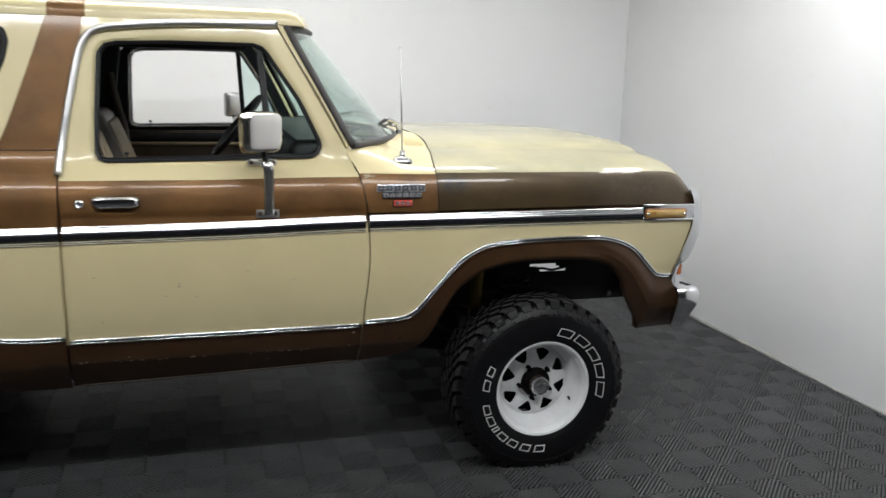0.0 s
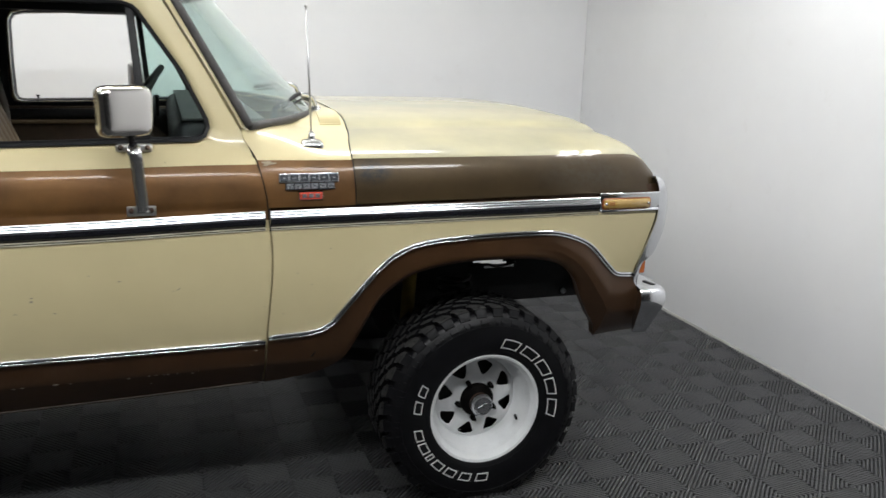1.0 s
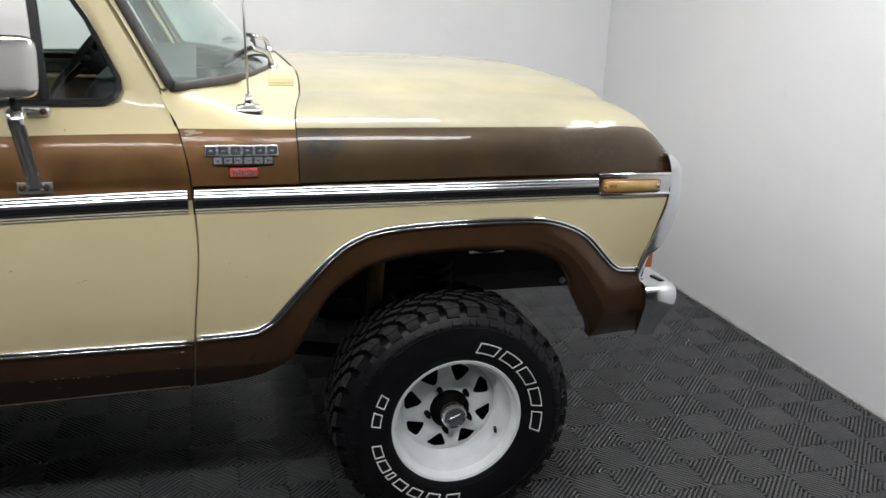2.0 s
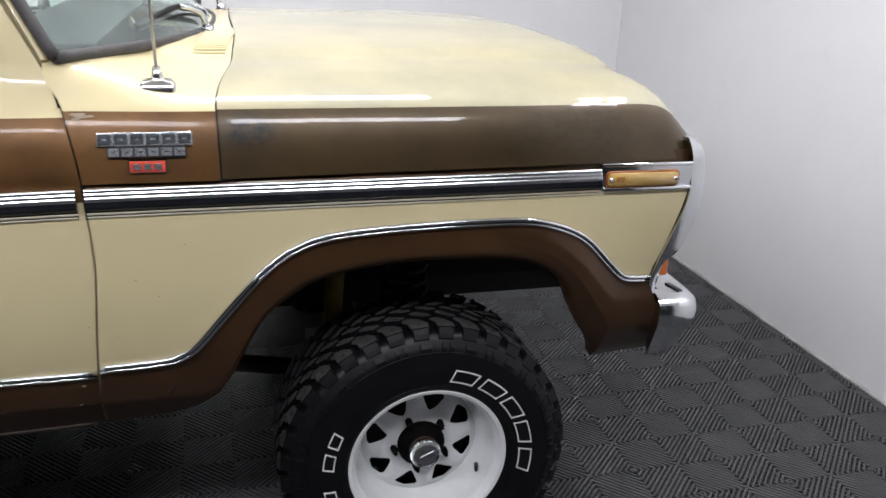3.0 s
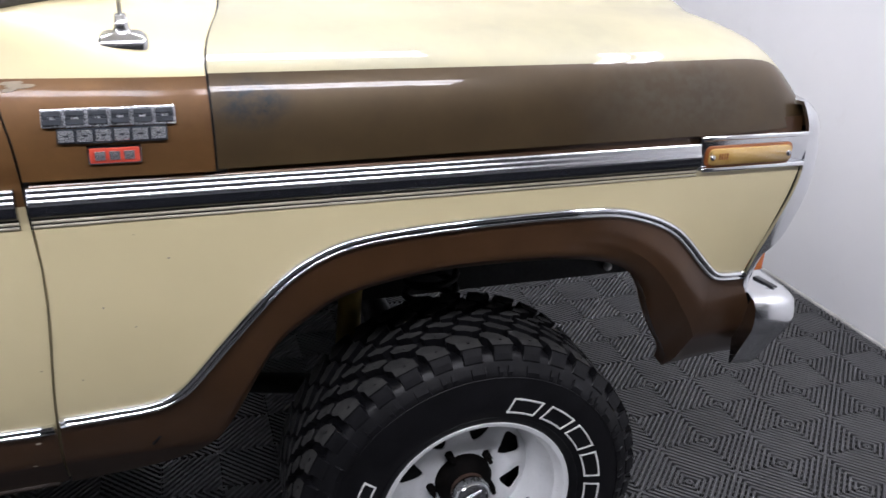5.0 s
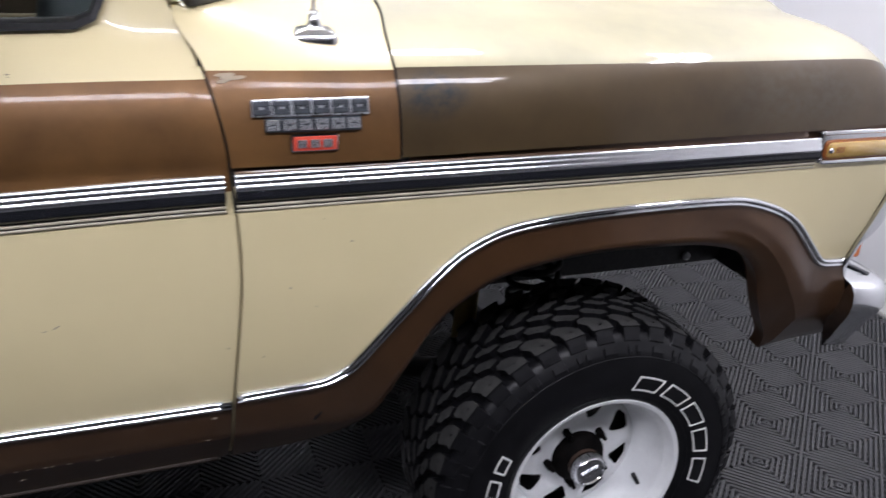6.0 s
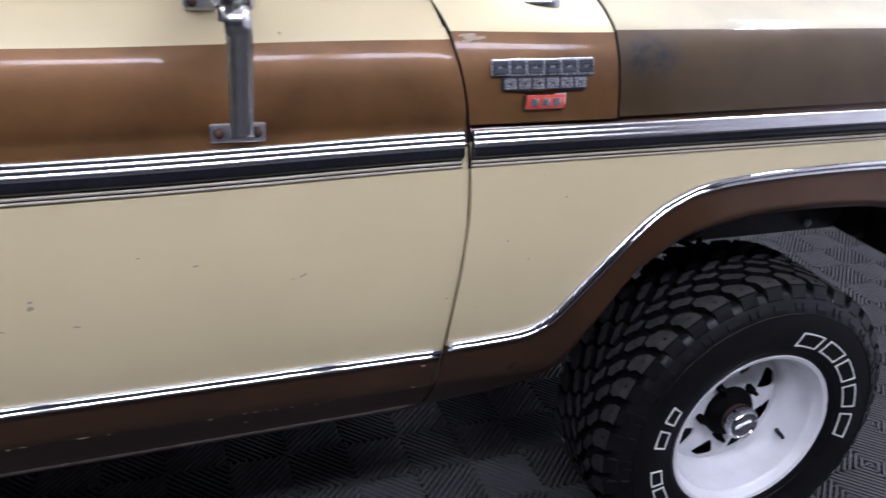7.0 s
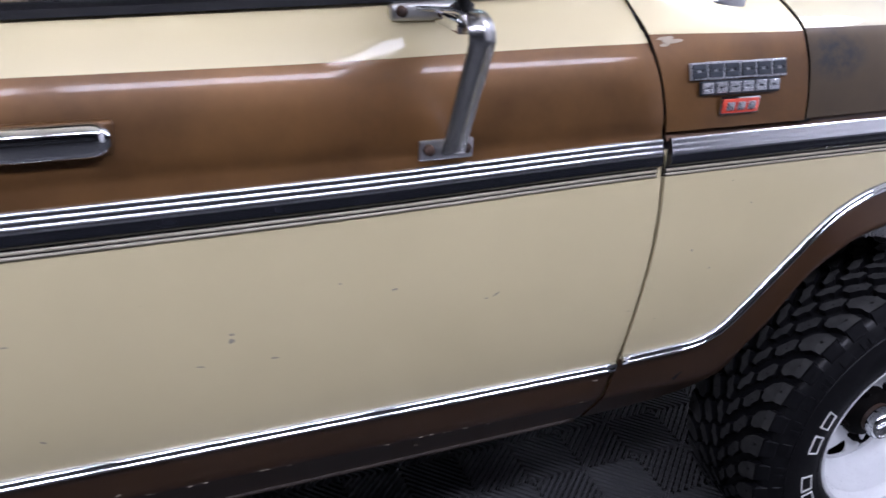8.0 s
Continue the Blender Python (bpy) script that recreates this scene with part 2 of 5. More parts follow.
def sheet(bm, nu, nv, fn, mat=None, closed_u=False):
    """A grid of nu by nv faces; fn(u, v) gives places, mat(u, v) the material slot of a face."""
    rows = []
    for j in range(nv + 1):
        rows.append([bm.verts.new(fn(i / nu, j / nv)) for i in range(nu if closed_u else nu + 1)])
    for j in range(nv):
        for i in range(nu):
            a = (i + 1) % nu if closed_u else i + 1
            try:
                f = bm.faces.new((rows[j][i], rows[j][a], rows[j + 1][a], rows[j + 1][i]))
            except ValueError:
                continue
            if mat:
                f.material_index = mat((i + 0.5) / nu, (j + 0.5) / nv)
    return rows


def box(bm, c, s, bevel=0.0, turn=None, seg=2, mi=0):
    r = bmesh.ops.create_cube(bm, size=1.0)
    vs = r["verts"]
    for v in vs:
        v.co = Vector((v.co.x * s[0], v.co.y * s[1], v.co.z * s[2]))
    fs = list({f for v in vs for f in v.link_faces})
    if bevel:
        es = list({e for v in vs for e in v.link_edges})
        g = bmesh.ops.bevel(bm, geom=es, offset=bevel, segments=seg, profile=0.5, affect="EDGES")
        vs = list({v for v in g["verts"]} | {v for v in vs if v.is_valid})
        fs = list({f for v in vs for f in v.link_faces})
    m = Matrix.Translation(c) @ (turn.to_4x4() if turn else Matrix.Identity(4))
    for v in vs:
        v.co = m @ v.co
    for f in fs:
        f.material_index = mi
    return vs


def lathe(bm, prof, n, m, mat=None, cap=False):
    """Turns (radius, height) pairs round the z axis of m."""
    rows = sheet(bm, n, len(prof) - 1, lambda u, v: m @ Vector((
        prof[round(v * (len(prof) - 1))][0] * math.cos(2 * math.pi * u), prof[round(v * (len(prof) - 1))][0] * math.sin(2 * math.pi * u),
        prof[round(v * (len(prof) - 1))][1])), mat, closed_u=True)
    if cap:
        bm.faces.new(rows[-1])
    return rows


def rod(bm, a, b, r, n=12, r2=None):
    a, b = Vector(a), Vector(b)
    q = (b - a).to_track_quat("Z", "Y").to_matrix().to_4x4()
    m = Matrix.Translation(a) @ q
    h = (b - a).length
    r2 = r if r2 is None else r2
    rows = lathe(bm, [(r, 0), (r2, h)], n, m)
    bm.faces.new(list(reversed(rows[0])))
    bm.faces.new(rows[-1])


def tube(bm, pts, r, n=10):
    """A round tube along places."""
    pts = [Vector(p) for p in pts]
    ring = []
    ref = Vector((0, 0, 1))
    for i, p in enumerate(pts):
        t = (pts[min(i + 1, len(pts) - 1)] - pts[max(i - 1, 0)]).normalized()
        s = t.cross(ref)
        if s.length < 0.2:
            s = t.cross(Vector((1, 0, 0)))
        s.normalize()
        w = s.cross(t)
        ring.append([bm.verts.new(p + r * (math.cos(k * 2 * math.pi / n) * s + math.sin(k * 2 * math.pi / n) * w)) for k in range(n)])
    for a, b in zip(ring, ring[1:]):
        for k in range(n):
            bm.faces.new((a[k], a[(k + 1) % n], b[(k + 1) % n], b[k]))
    bm.faces.new(list(reversed(ring[0])))
    bm.faces.new(ring[-1])


def spline(pts, n):
    """n + 1 places on a smooth line through pts, evenly spaced by length."""
    p = [Vector(q) for q in pts]
    p = [2 * p[0] - p[1]] + p + [2 * p[-1] - p[-2]]
    fine = []
    for i in range(1, len(p) - 2):
        for k in range(24):
            t = k / 24
            a, b, c, d = p[i - 1], p[i], p[i + 1], p[i + 2]
            fine.append(0.5 * (2 * b + (c - a) * t + (2 * a - 5 * b + 4 * c - d) * t * t + (3 * b - a - 3 * c + d) * t ** 3))
    fine.append(p[-2])
    return even(fine, n)


def even(pts, n):
    acc = [0.0]
    for a, b in zip(pts, pts[1:]):
        acc.append(acc[-1] + (b - a).length)
    out, j = [], 0
    for k in range(n + 1):
        s = acc[-1] * k / n
        while j < len(acc) - 2 and acc[j + 1] < s:
            j += 1
        d = acc[j + 1] - acc[j]
        out.append(pts[j].lerp(pts[j + 1], (s - acc[j]) / d if d else 0))
    return out


def smooth(x):
    x = min(1.0, max(0.0, x))
    return x * x * (3 - 2 * x)


def pchip(xs, ys):
    """A smooth line through points that never overshoots."""
    h = [b - a for a, b in zip(xs, xs[1:])]
    d = [(b - a) / k for a, b, k in zip(ys, ys[1:], h)]
    s = [d[0]]
    for i in range(1, len(d)):
        s.append(0.0 if d[i - 1] * d[i] <= 0 else 3 * (h[i - 1] + h[i]) / ((2 * h[i] + h[i - 1]) / d[i - 1] + (h[i] + 2 * h[i - 1]) / d[i]))
    s.append(d[-1])

    def at(x):
        if x <= xs[0]:
            return ys[0] + s[0] * (x - xs[0])
        if x >= xs[-1]:
            return ys[-1] + s[-1] * (x - xs[-1])
        i = next(k for k in range(len(h)) if x <= xs[k + 1])
        t = (x - xs[i]) / h[i]
        return ((1 + 2 * t) * (1 - t) ** 2 * ys[i] + t * (1 - t) ** 2 * h[i] * s[i] + t * t * (3 - 2 * t) * ys[i + 1] + t * t * (t - 1) * h[i] * s[i + 1])
    return at


def sweep(bm, pts, prof, out=Vector((0, -1, 0)), mats=None, caps=True, cap_mat=0):
    """Carries an open profile (across, outward) along places that lie on the body's side."""
    rows = []
    for i, p in enumerate(pts):
        t = (pts[min(i + 1, len(pts) - 1)] - pts[max(i - 1, 0)]).normalized()
        b = out.cross(t).normalized()
        rows.append([bm.verts.new(p + b * a + out * o) for a, o in prof])
    for r, s in zip(rows, rows[1:]):
        for k in range(len(prof) - 1):
            f = bm.faces.new((r[k], r[k + 1], s[k + 1], s[k]))
            if mats:
                f.material_index = mats[k]
    if caps:
        bm.faces.new(rows[0]).material_index = cap_mat
        bm.faces.new(list(reversed(rows[-1]))).material_index = cap_mat


# ---- room ----
def slab(name, lo, hi, mat, label, category):
    bm = bmesh.new()
    c = [(a + b) / 2 for a, b in zip(lo, hi)]
    box(bm, c, [b - a for a, b in zip(lo, hi)])
    ob = new(name, mesh_of(name, bm, mat, smooth=False))
    return tagged(ob, label, category, kind="structure")


T = 0.12
slab("wall_front", (WALL_X, FRONT_END, -0.05), (WALL_X + T, WALL_Y + T, CEIL), WALL, "plain white painted wall with faint scuffs", "wall")
slab("wall_far", (BACK_X - T, WALL_Y, -0.05), (WALL_X - 0.002, WALL_Y + T, CEIL), WALL, "plain white painted wall beyond the vehicle", "wall")
slab("wall_shop", (WALL_X, NEAR_Y - T, -0.05), (WALL_X + T, FRONT_END - 0.002, CEIL), SHOP, "dim grey workshop wall", "wall")
slab("wall_near", (BACK_X - T, NEAR_Y - T, -0.05), (WALL_X - 0.002, NEAR_Y, CEIL), SHOP, "dim grey workshop wall", "wall")
# Unseen; given the dark paint so less light gets under the vehicle.
slab("wall_back", (BACK_X - T, BAY_Y, -0.05), (BACK_X, WALL_Y - 0.002, CEIL), SHOP, "dim grey workshop wall", "wall")
slab("wall_shop", (BACK_X - T, NEAR_Y + 0.002, -0.05), (BACK_X, BAY_Y - 0.002, CEIL), SHOP, "dim grey workshop wall", "wall")
slab("ceiling", (BACK_X - T, NEAR_Y - T, CEIL + 0.003), (WALL_X + T, BAY_Y - 0.002, CEIL + 0.1), SHOP, "dim grey workshop ceiling", "ceiling")
slab("ceiling", (BACK_X - T, BAY_Y, CEIL + 0.003), (WALL_X + T, WALL_Y + T, CEIL + 0.1), CEILING, "white painted ceiling", "ceiling")
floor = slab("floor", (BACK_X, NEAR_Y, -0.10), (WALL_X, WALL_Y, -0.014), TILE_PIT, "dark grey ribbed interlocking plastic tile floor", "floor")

# a rough bead of caulk along the foot of the wall
bm = bmesh.new()
random.seed(4)
pts = [Vector((WALL_X - 0.004, FRONT_END + 0.02 + k * 0.05, 0.004)) for k in range(129)]
for p in pts:
    p.x -= random.uniform(0.0, 0.003)
sec = [(-0.008, 0.0), (-0.004, 0.007), (0.010, 0.005), (0.018, 0.0)]
sweep(bm, pts, sec, out=Vector((-1, 0, 0)))
tagged(new("trim", mesh_of("trim", bm, CAULK)), "thin uneven grey caulk bead along the foot of the wall", "trim", kind="structure")


def tube_light():
    """A ceiling fitting with one long lit diffuser."""
    ob = thing("ceiling_light", (0, 0, CEIL), "long white ceiling fitting with a lit diffuser", "ceiling light", "ceiling lights")
    bm = bmesh.new()
    box(bm, (0, 0, CEIL - 0.018), (1.24, 0.15, 0.036), 0.006)
    part("housing", bm, CEILING, ob)
    bm = bmesh.new()
    sheet(bm, 1, 10, lambda u, v: Vector((-.6 + 1.2 * u, -0.06 * math.cos(math.pi * v), CEIL - 0.037 - 0.035 * math.sin(math.pi * v))))
    part("diffuser", bm, TUBE, ob, "lit white diffuser")
    return ob


# Near rows follow paint streaks; the second far row is added to brighten walls.
LIGHT_X = (-4.2, -2.85, -1.5, -0.15)
NEAR_X = (-3.87, -2.52, -1.17, 0.18)
LIGHT_ROWS = ((-1.86, NEAR_X[1:]), (-1.68, NEAR_X), (0.85, LIGHT_X), (1.05, LIGHT_X[1:]))
first_light = tube_light()
first_light.location = (LIGHT_ROWS[0][1][0], LIGHT_ROWS[0][0], CEIL)
for row_y, xs in LIGHT_ROWS:
    for lx in xs:
        if (row_y, lx) != (LIGHT_ROWS[0][0], LIGHT_ROWS[0][1][0]):
            copy_thing(first_light, Matrix.Translation((lx, row_y, CEIL)))


# an added crosswise pair, unseen, that brightens the front wall and floor
for row_x, row_y in ((1.27, 0.05), (1.45, 0.05)):
    copy_thing(first_light, Matrix.Translation((row_x, row_y, CEIL)) @ Matrix.Rotation(math.pi / 2, 4, "Z"))

# ---- the vehicle's form ----
side_y = pchip([.30, .40, .47, .50, .57, .585, .60, .62, .665, .72, .80, .90, 1.0, 1.06, 1.10, 1.115, 1.128, 1.16, 1.21, 1.245, 1.265, 1.31, 1.40, 1.75, 1.83],
               [.215, .165, .122, .100, .053, .0435, .039, .034, .024, .012, .003, -.002, -.002, 0.0, .0055, .0085, .0066, .011, .024, .045, .060, .094, .118, .205, .225])


def tuck(x, z):
    """The fender draws in towards its lower front corner."""
    return 0.032 * smooth((x - 0.33) / 0.32) * smooth((1.05 - z) / 0.35)


def S(x, z, off=0.0):
    """A place on the near side of the body, off metres proud of it."""
    return Vector((x, side_y(z) + tuck(x, z) - off, z))


gap_x = pchip([.40, .497, .68, .78, .86, .95, 1.10, 1.14, 1.246, 1.353, 1.79], [-.775, -.772, -.764, -.756, -.748, -.743, -.752, -.755, -.777, -.822, -1.064])
rear_gap_x = pchip([.40, .463, .657, .94, 1.09, 1.271, 1.464, 1.675], [-1.828, -1.826, -1.816, -1.815, -1.816, -1.818, -1.787, -1.745])
front_edge_x = pchip([.55, .60, .81, .922, 1.06, 1.115], [.640, .628, .577, .607, .642, .650])

ARCH = [(-.76, .684), (-.68, .687), (-.61, .692), (-.575, .706), (-.545, .729), (-.476, .812), (-.394, .903), (-.327, .951), (-.238, .979), (-.055, .992),
        (.174, .994), (.276, .982), (.372, .942), (.449, .868), (.486, .833), (.515, .819), (.577, .813)]
LIP = [(-.768, .499), (-.69, .506), (-.61, .520), (-.55, .545), (-.51, .580), (-.470, .642), (-.401, .776), (-.335, .836), (-.262, .875), (-.10, .902),
       (.105, .902), (.215, .889), (.292, .860), (.352, .806), (.393, .728), (.428, .655), (.458, .610), (.481, .550)]


def V2(pts):
    return [Vector((x, 0, z)) for x, z in pts]


vehicle = thing("sport_utility_vehicle", (-1.4, YC, 0), "cream and brown two-door off-road vehicle parked on the tile floor", "car")
MID = (-1.4, YC, 0.95)

# fender: cream above the arch moulding, brown flare below it
NA = 72
NF = 56
arch_line = spline(V2(ARCH[:15]), NF) + spline(V2(ARCH[14:]), NA - NF)[1:]
lip_line = spline(V2(LIP), NF) + even(V2([LIP[-1], (.694, .556)]), NA - NF)[1:]
top_z = 1.085


def fender_cream(u, v):
    a = arch_line[round(u * NA)]
    x1 = gap_x(top_z) + 0.0025 + (front_edge_x(top_z) - gap_x(top_z) - 0.0025) * ((a.x - ARCH[0][0]) / (ARCH[-1][0] - ARCH[0][0]))
    z = a.z + (top_z - a.z) * v
    x = a.x + (x1 - a.x) * v
    if u == 0:
        x = gap_x(z) + 0.0025
    if u == 1:
        x = front_edge_x(z)
    return S(x, z)


flare_out = pchip([0, .15, .35, .60, .78, .83, 1.0], [0.0, -.001, .001, .005, .0075, .0068, -.007])


def fender_flare(u, v):
    a, b = arch_line[round(u * NA)], lip_line[round(u * NA)]
    w = min(1.0, v / 0.9)
    p = a.lerp(b, w)
    if u == 0:
        p.x = gap_x(p.z) + 0.0025
    k = smooth((u - 0.10) / 0.12)
    low = smooth((u - .52) / .2)
    fold = max(0.0, w - .5556) / .4444
    deep = .045
    p.x -= low * .55 * (deep - .012) * fold * smooth((.74 - u) / .08)
    q = S(p.x, p.z, flare_out(w) * k * (1 - low) + low * (.012 * smooth(w / .35) - deep * fold))
    if v > 0.9:
        q.y += 0.035
        q.z += 0.006
    return q


bm = bmesh.new()
sheet(bm, NA, 14, fender_cream)
fender, fender_far = part("front_fender", bm, [CREAM], vehicle, "cream front fender", thick=0.004, inward=MID, mirrored=True)
bm = bmesh.new()
sheet(bm, NA, 20, fender_flare)
for side, owner in ((0, fender), (1, fender_far)):
    k = bm.copy()
    if side:
        for v in k.verts:
            v.co.y = 2 * YC - v.co.y
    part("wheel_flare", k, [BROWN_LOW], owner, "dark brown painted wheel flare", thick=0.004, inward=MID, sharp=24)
bm.free()
# double bright moulding with a dark groove: fender arch, door foot
GROOVE = [(-.0100, 0.0), (-.0090, .0040), (-.0060, .0075), (-.0030, .0060), (-.0020, .0030), (.0010, .0030), (.0020, .0080), (.0050, .0090), (.0090, .0060), (.0105, 0.0)]
GROOVE_MATS = [0, 0, 0, 0, 1, 0, 0, 0, 0]
arch_path = [S(p.x, p.z, 0.002) for p in spline(V2(ARCH), 110)]
for p in arch_path:
    p.x = max(p.x, gap_x(p.z) + 0.005)
bm = bmesh.new()
sweep(bm, arch_path, GROOVE, mats=GROOVE_MATS)
part("arch_moulding", bm, [CHROME, INSERT], fender, "bright moulding with a dark groove")

# belt moulding: bright ribs above a black insert, a thin bright line below
BELT = [(.0305, 0.0)]
for rz, ro in ((.0300, .0070), (.0220, .0102), (.0140, .0134)):
    for k in range(6):
        t = k / 5
        BELT.append((rz - .0066 * t, ro - .0008 + .0024 * t + .0007 * math.sin(math.pi * t)))
RIB = len(BELT)
BELT += [(.004, .012), (-.004, .0145), (-.012, .0115), (-.017, .005), (-.0185, .002), (-.021, .002), (-.0225, .005), (-.025, .005), (-.0265, .002), (-.029, .0018),
        (-.030, .0045), (-.033, .004), (-.034, 0.0)]
BELT_MATS = [0] * RIB + [1, 1, 1, 1, 1, 2, 2, 2, 1, 2, 2, 2]
belt_z = pchip([-3.7, -1.82, -1.28, -.76, -.113, .41], [1.034, 1.058, 1.064, 1.0765, 1.080, 1.083])      # it rises towards the front


def belt(x0, x1, owner, n=40):
    bm = bmesh.new()
    xs = [x0, x0 + .002] + [x0 + (x1 - x0) * k / n for k in range(1, n)] + [x1 - .002, x1]
    sweep(bm, [S(x, belt_z(x), 0.001) for x in xs], BELT, mats=BELT_MATS, cap_mat=1)
    part("belt_moulding", bm, [RIBBED, INSERT, TRIM_TAN], owner, "ribbed bright moulding with a black insert")


belt(-.747, .402, fender)

# side marker lamp in its bright bezel
def plate(bm, c, w, h, d, r, dome=0.0):
    """A flat piece with round corners that stands d proud of the body's side."""
    ring = []
    for cx, cz, a0 in ((w / 2 - r, h / 2 - r, 0), (-w / 2 + r, h / 2 - r, 90), (-w / 2 + r, -h / 2 + r, 180), (w / 2 - r, -h / 2 + r, 270)):
        for k in range(7):
            a = radians(a0 + 15 * k)
            ring.append((cx + r * math.cos(a), cz + r * math.sin(a)))
    lev = [(1.0, 0.0), (1.0, d * .7), (1 - .04 * min(1, h / w * 3), d)]
    rows = [[bm.verts.new(c + Vector((x * f if abs(f - 1) < 1e-9 else x - math.copysign((1 - f) * h * .8, x), -o, z * (1 - (1 - f) * 2.2)))) for x, z in ring] for f, o in lev]
    n = len(ring)
    for p, q in zip(rows, rows[1:]):
        for k in range(n):
            bm.faces.new((p[k], p[(k + 1) % n], q[(k + 1) % n], q[k]))
    bm.faces.new(rows[-1])


bm = bmesh.new()
box(bm, S(.524, 1.0925, 0.003), (.246, .012, .066), 0.004)
bezel = part("marker_lamp", bm, STEEL, fender, "bright bezel of the side marker lamp")
for rz, rl in ((1.1215, .242), (1.0635, .236)):
    bm = bmesh.new()
    box(bm, S(.524, rz, 0.008), (rl, .010, .010), 0.0035, seg=3)
    part("bezel_rim", bm, CHROME, bezel, "bright raised rim")
bm = bmesh.new()
plate(bm, S(.510, 1.0885, 0.0088), .196, .041, .004, .012)
part("lens_frame", bm, ORANGE_DARK, bezel, "dark orange rim of the lens")
bm = bmesh.new()
plate(bm, S(.510, 1.0885, 0.0122), .186, .032, .005, .010)
part("lens", bm, AMBER, bezel, "amber marker lens")
for sx in (.424, .596):
    bm = bmesh.new()
    rod(bm, S(sx, 1.0885, 0.012), S(sx, 1.0885, 0.0195), 0.0052)
    part("screw", bm, STEEL, bezel)
for k in range(4):
    bm = bmesh.new()
    box(bm, S(.440 + .0055 * k, 1.0895, 0.0168), (.004, .002, .013), 0.0006, seg=1)
    part("lens_mark", bm, ORANGE_DARK, bezel)

# ---- cowl and hood ----
CROSS_Y = [.006, .011, .024, .036, .047, .062, .085, .118, .20, .30, .335, .38, .50, .70, YC]
CROSS_Z = [1.118, 1.165, 1.212, 1.236, 1.2555, 1.268, 1.280, 1.292, 1.312, 1.325, 1.328, 1.346, 1.361, 1.368, 1.372]
cross = even([Vector((0, y, z)) for y, z in zip(CROSS_Y, CROSS_Z)], 400)
cross_z = pchip(CROSS_Y[4:], CROSS_Z[4:])
CUT = [0.0, .03, .06, .09, .115, .135, .146, .155, .165, .178, .195, .22, .25, .29, .33, .37, .40, .42, .44, .46, .49, .55, .62, .70, .80, .90, 1.0]


def cs(v):
    """Place on the cross-section of hood and cowl, 0 at the seam, 1 on the centre line."""
    k = v * (len(CUT) - 1)
    i = min(int(k), len(CUT) - 2)
    s = CUT[i] + (CUT[i + 1] - CUT[i]) * (k - i)
    q = min(s, 1.0) * 400
    j = min(int(q), 399)
    return cross[j].lerp(cross[j + 1], q - j)


hood_rear = pchip([0.0, .06, .12, .30, .55, YC], [-.474, -.478, -.472, -.440, -.425, -.430])
drop = pchip([-1.0, .40, .50, .54, .575, .60, .63, .651, .672, .692], [1.0, 1.0, .997, .98, .925, .82, .62, .46, .26, .04])
drop_mid = pchip([-1.0, .15, .40, .50, .535, .57, .62, .67, .72, .75], [1.0, 1.0, .972, .945, .92, .83, .66, .47, .25, .1])


def hood(u, v):
    c = cs(v)
    shift = 0.050 * smooth(c.y / 0.9)
    x0 = hood_rear(c.y) + 0.002
    x1 = 0.690 + shift
    uu = 1 - (1 - u) ** 1.6
    x = x0 + (x1 - x0) * uu
    zs = 1.117 + 0.012 * (x + .474) / 1.12
    flat = c.z + (zs - 1.118) * (1 - min(1.0, (c.z - 1.118) / .1375))
    far = smooth((c.y - .05) / .3)
    z = zs + (flat - zs) * (drop(x - shift) * (1 - far) + drop_mid(x) * far)
    k = smooth((x - 0.45 - shift) / 0.2)
    start = .40 - .35 * min(1.0, max(0.0, (c.z - 1.125) / .12))
    turn = max(0.0, x - start) / (.67 - start)
    return Vector((x, c.y + (.020 * turn * turn + .004 * k) * smooth((0.3 - c.y) / 0.3), z))


bm = bmesh.new()
NH = 46
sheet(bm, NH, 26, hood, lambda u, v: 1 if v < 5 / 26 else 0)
whole = bm.copy()
for v in whole.verts:
    v.co.y = 2 * YC - v.co.y
bmesh.ops.reverse_faces(whole, faces=whole.faces)
tmp = bpy.data.meshes.new("half")
whole.to_mesh(tmp)
whole.free()
bm.from_mesh(tmp)
bpy.data.meshes.remove(tmp)
bmesh.ops.remove_doubles(bm, verts=bm.verts, dist=0.0004)
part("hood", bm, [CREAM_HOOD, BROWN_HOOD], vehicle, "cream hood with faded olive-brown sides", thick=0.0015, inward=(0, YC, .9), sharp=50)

ws_base_x = lambda y: -.800 + .325 * (1 - abs((y - YC) / .885) ** 2.4)
ws_top_x = lambda y: -1.030 + .168 * (1 - abs((y - YC) / .775) ** 2.4)


def cowl(u, v):
    c = cs(v)
    x1 = hood_rear(c.y) - 0.002
    zgap = c.z
    x0 = gap_x(min(zgap, 1.292) + .060 * smooth((c.y - .045) / .07)) + 0.0025
    lim = ws_base_x(max(c.y, .103))
    x0 = max(x0, lim - 0.02) if c.y > .16 else x0
    x = x0 + (x1 - x0) * u
    rise = 0.062 * smooth((-.50 - x) / .36) * smooth((c.y - .030) / .12)
    yy = c.y - 0.012 * smooth((-.62 - x) / .16) * smooth((c.y - .06) / .05) * smooth((.2 - c.y) / .08)
    return Vector((x, yy, c.z + rise - 0.004))


bm = bmesh.new()
sheet(bm, 24, 26, cowl, lambda u, v: 1 if v < 5 / 26 else 0)
cowl_near = part("cowl", bm, [CREAM, BROWN], vehicle, "cream cowl with brown sides", thick=0.0015, inward=(-.6, YC, .9), sharp=50, mirrored=True)[0]
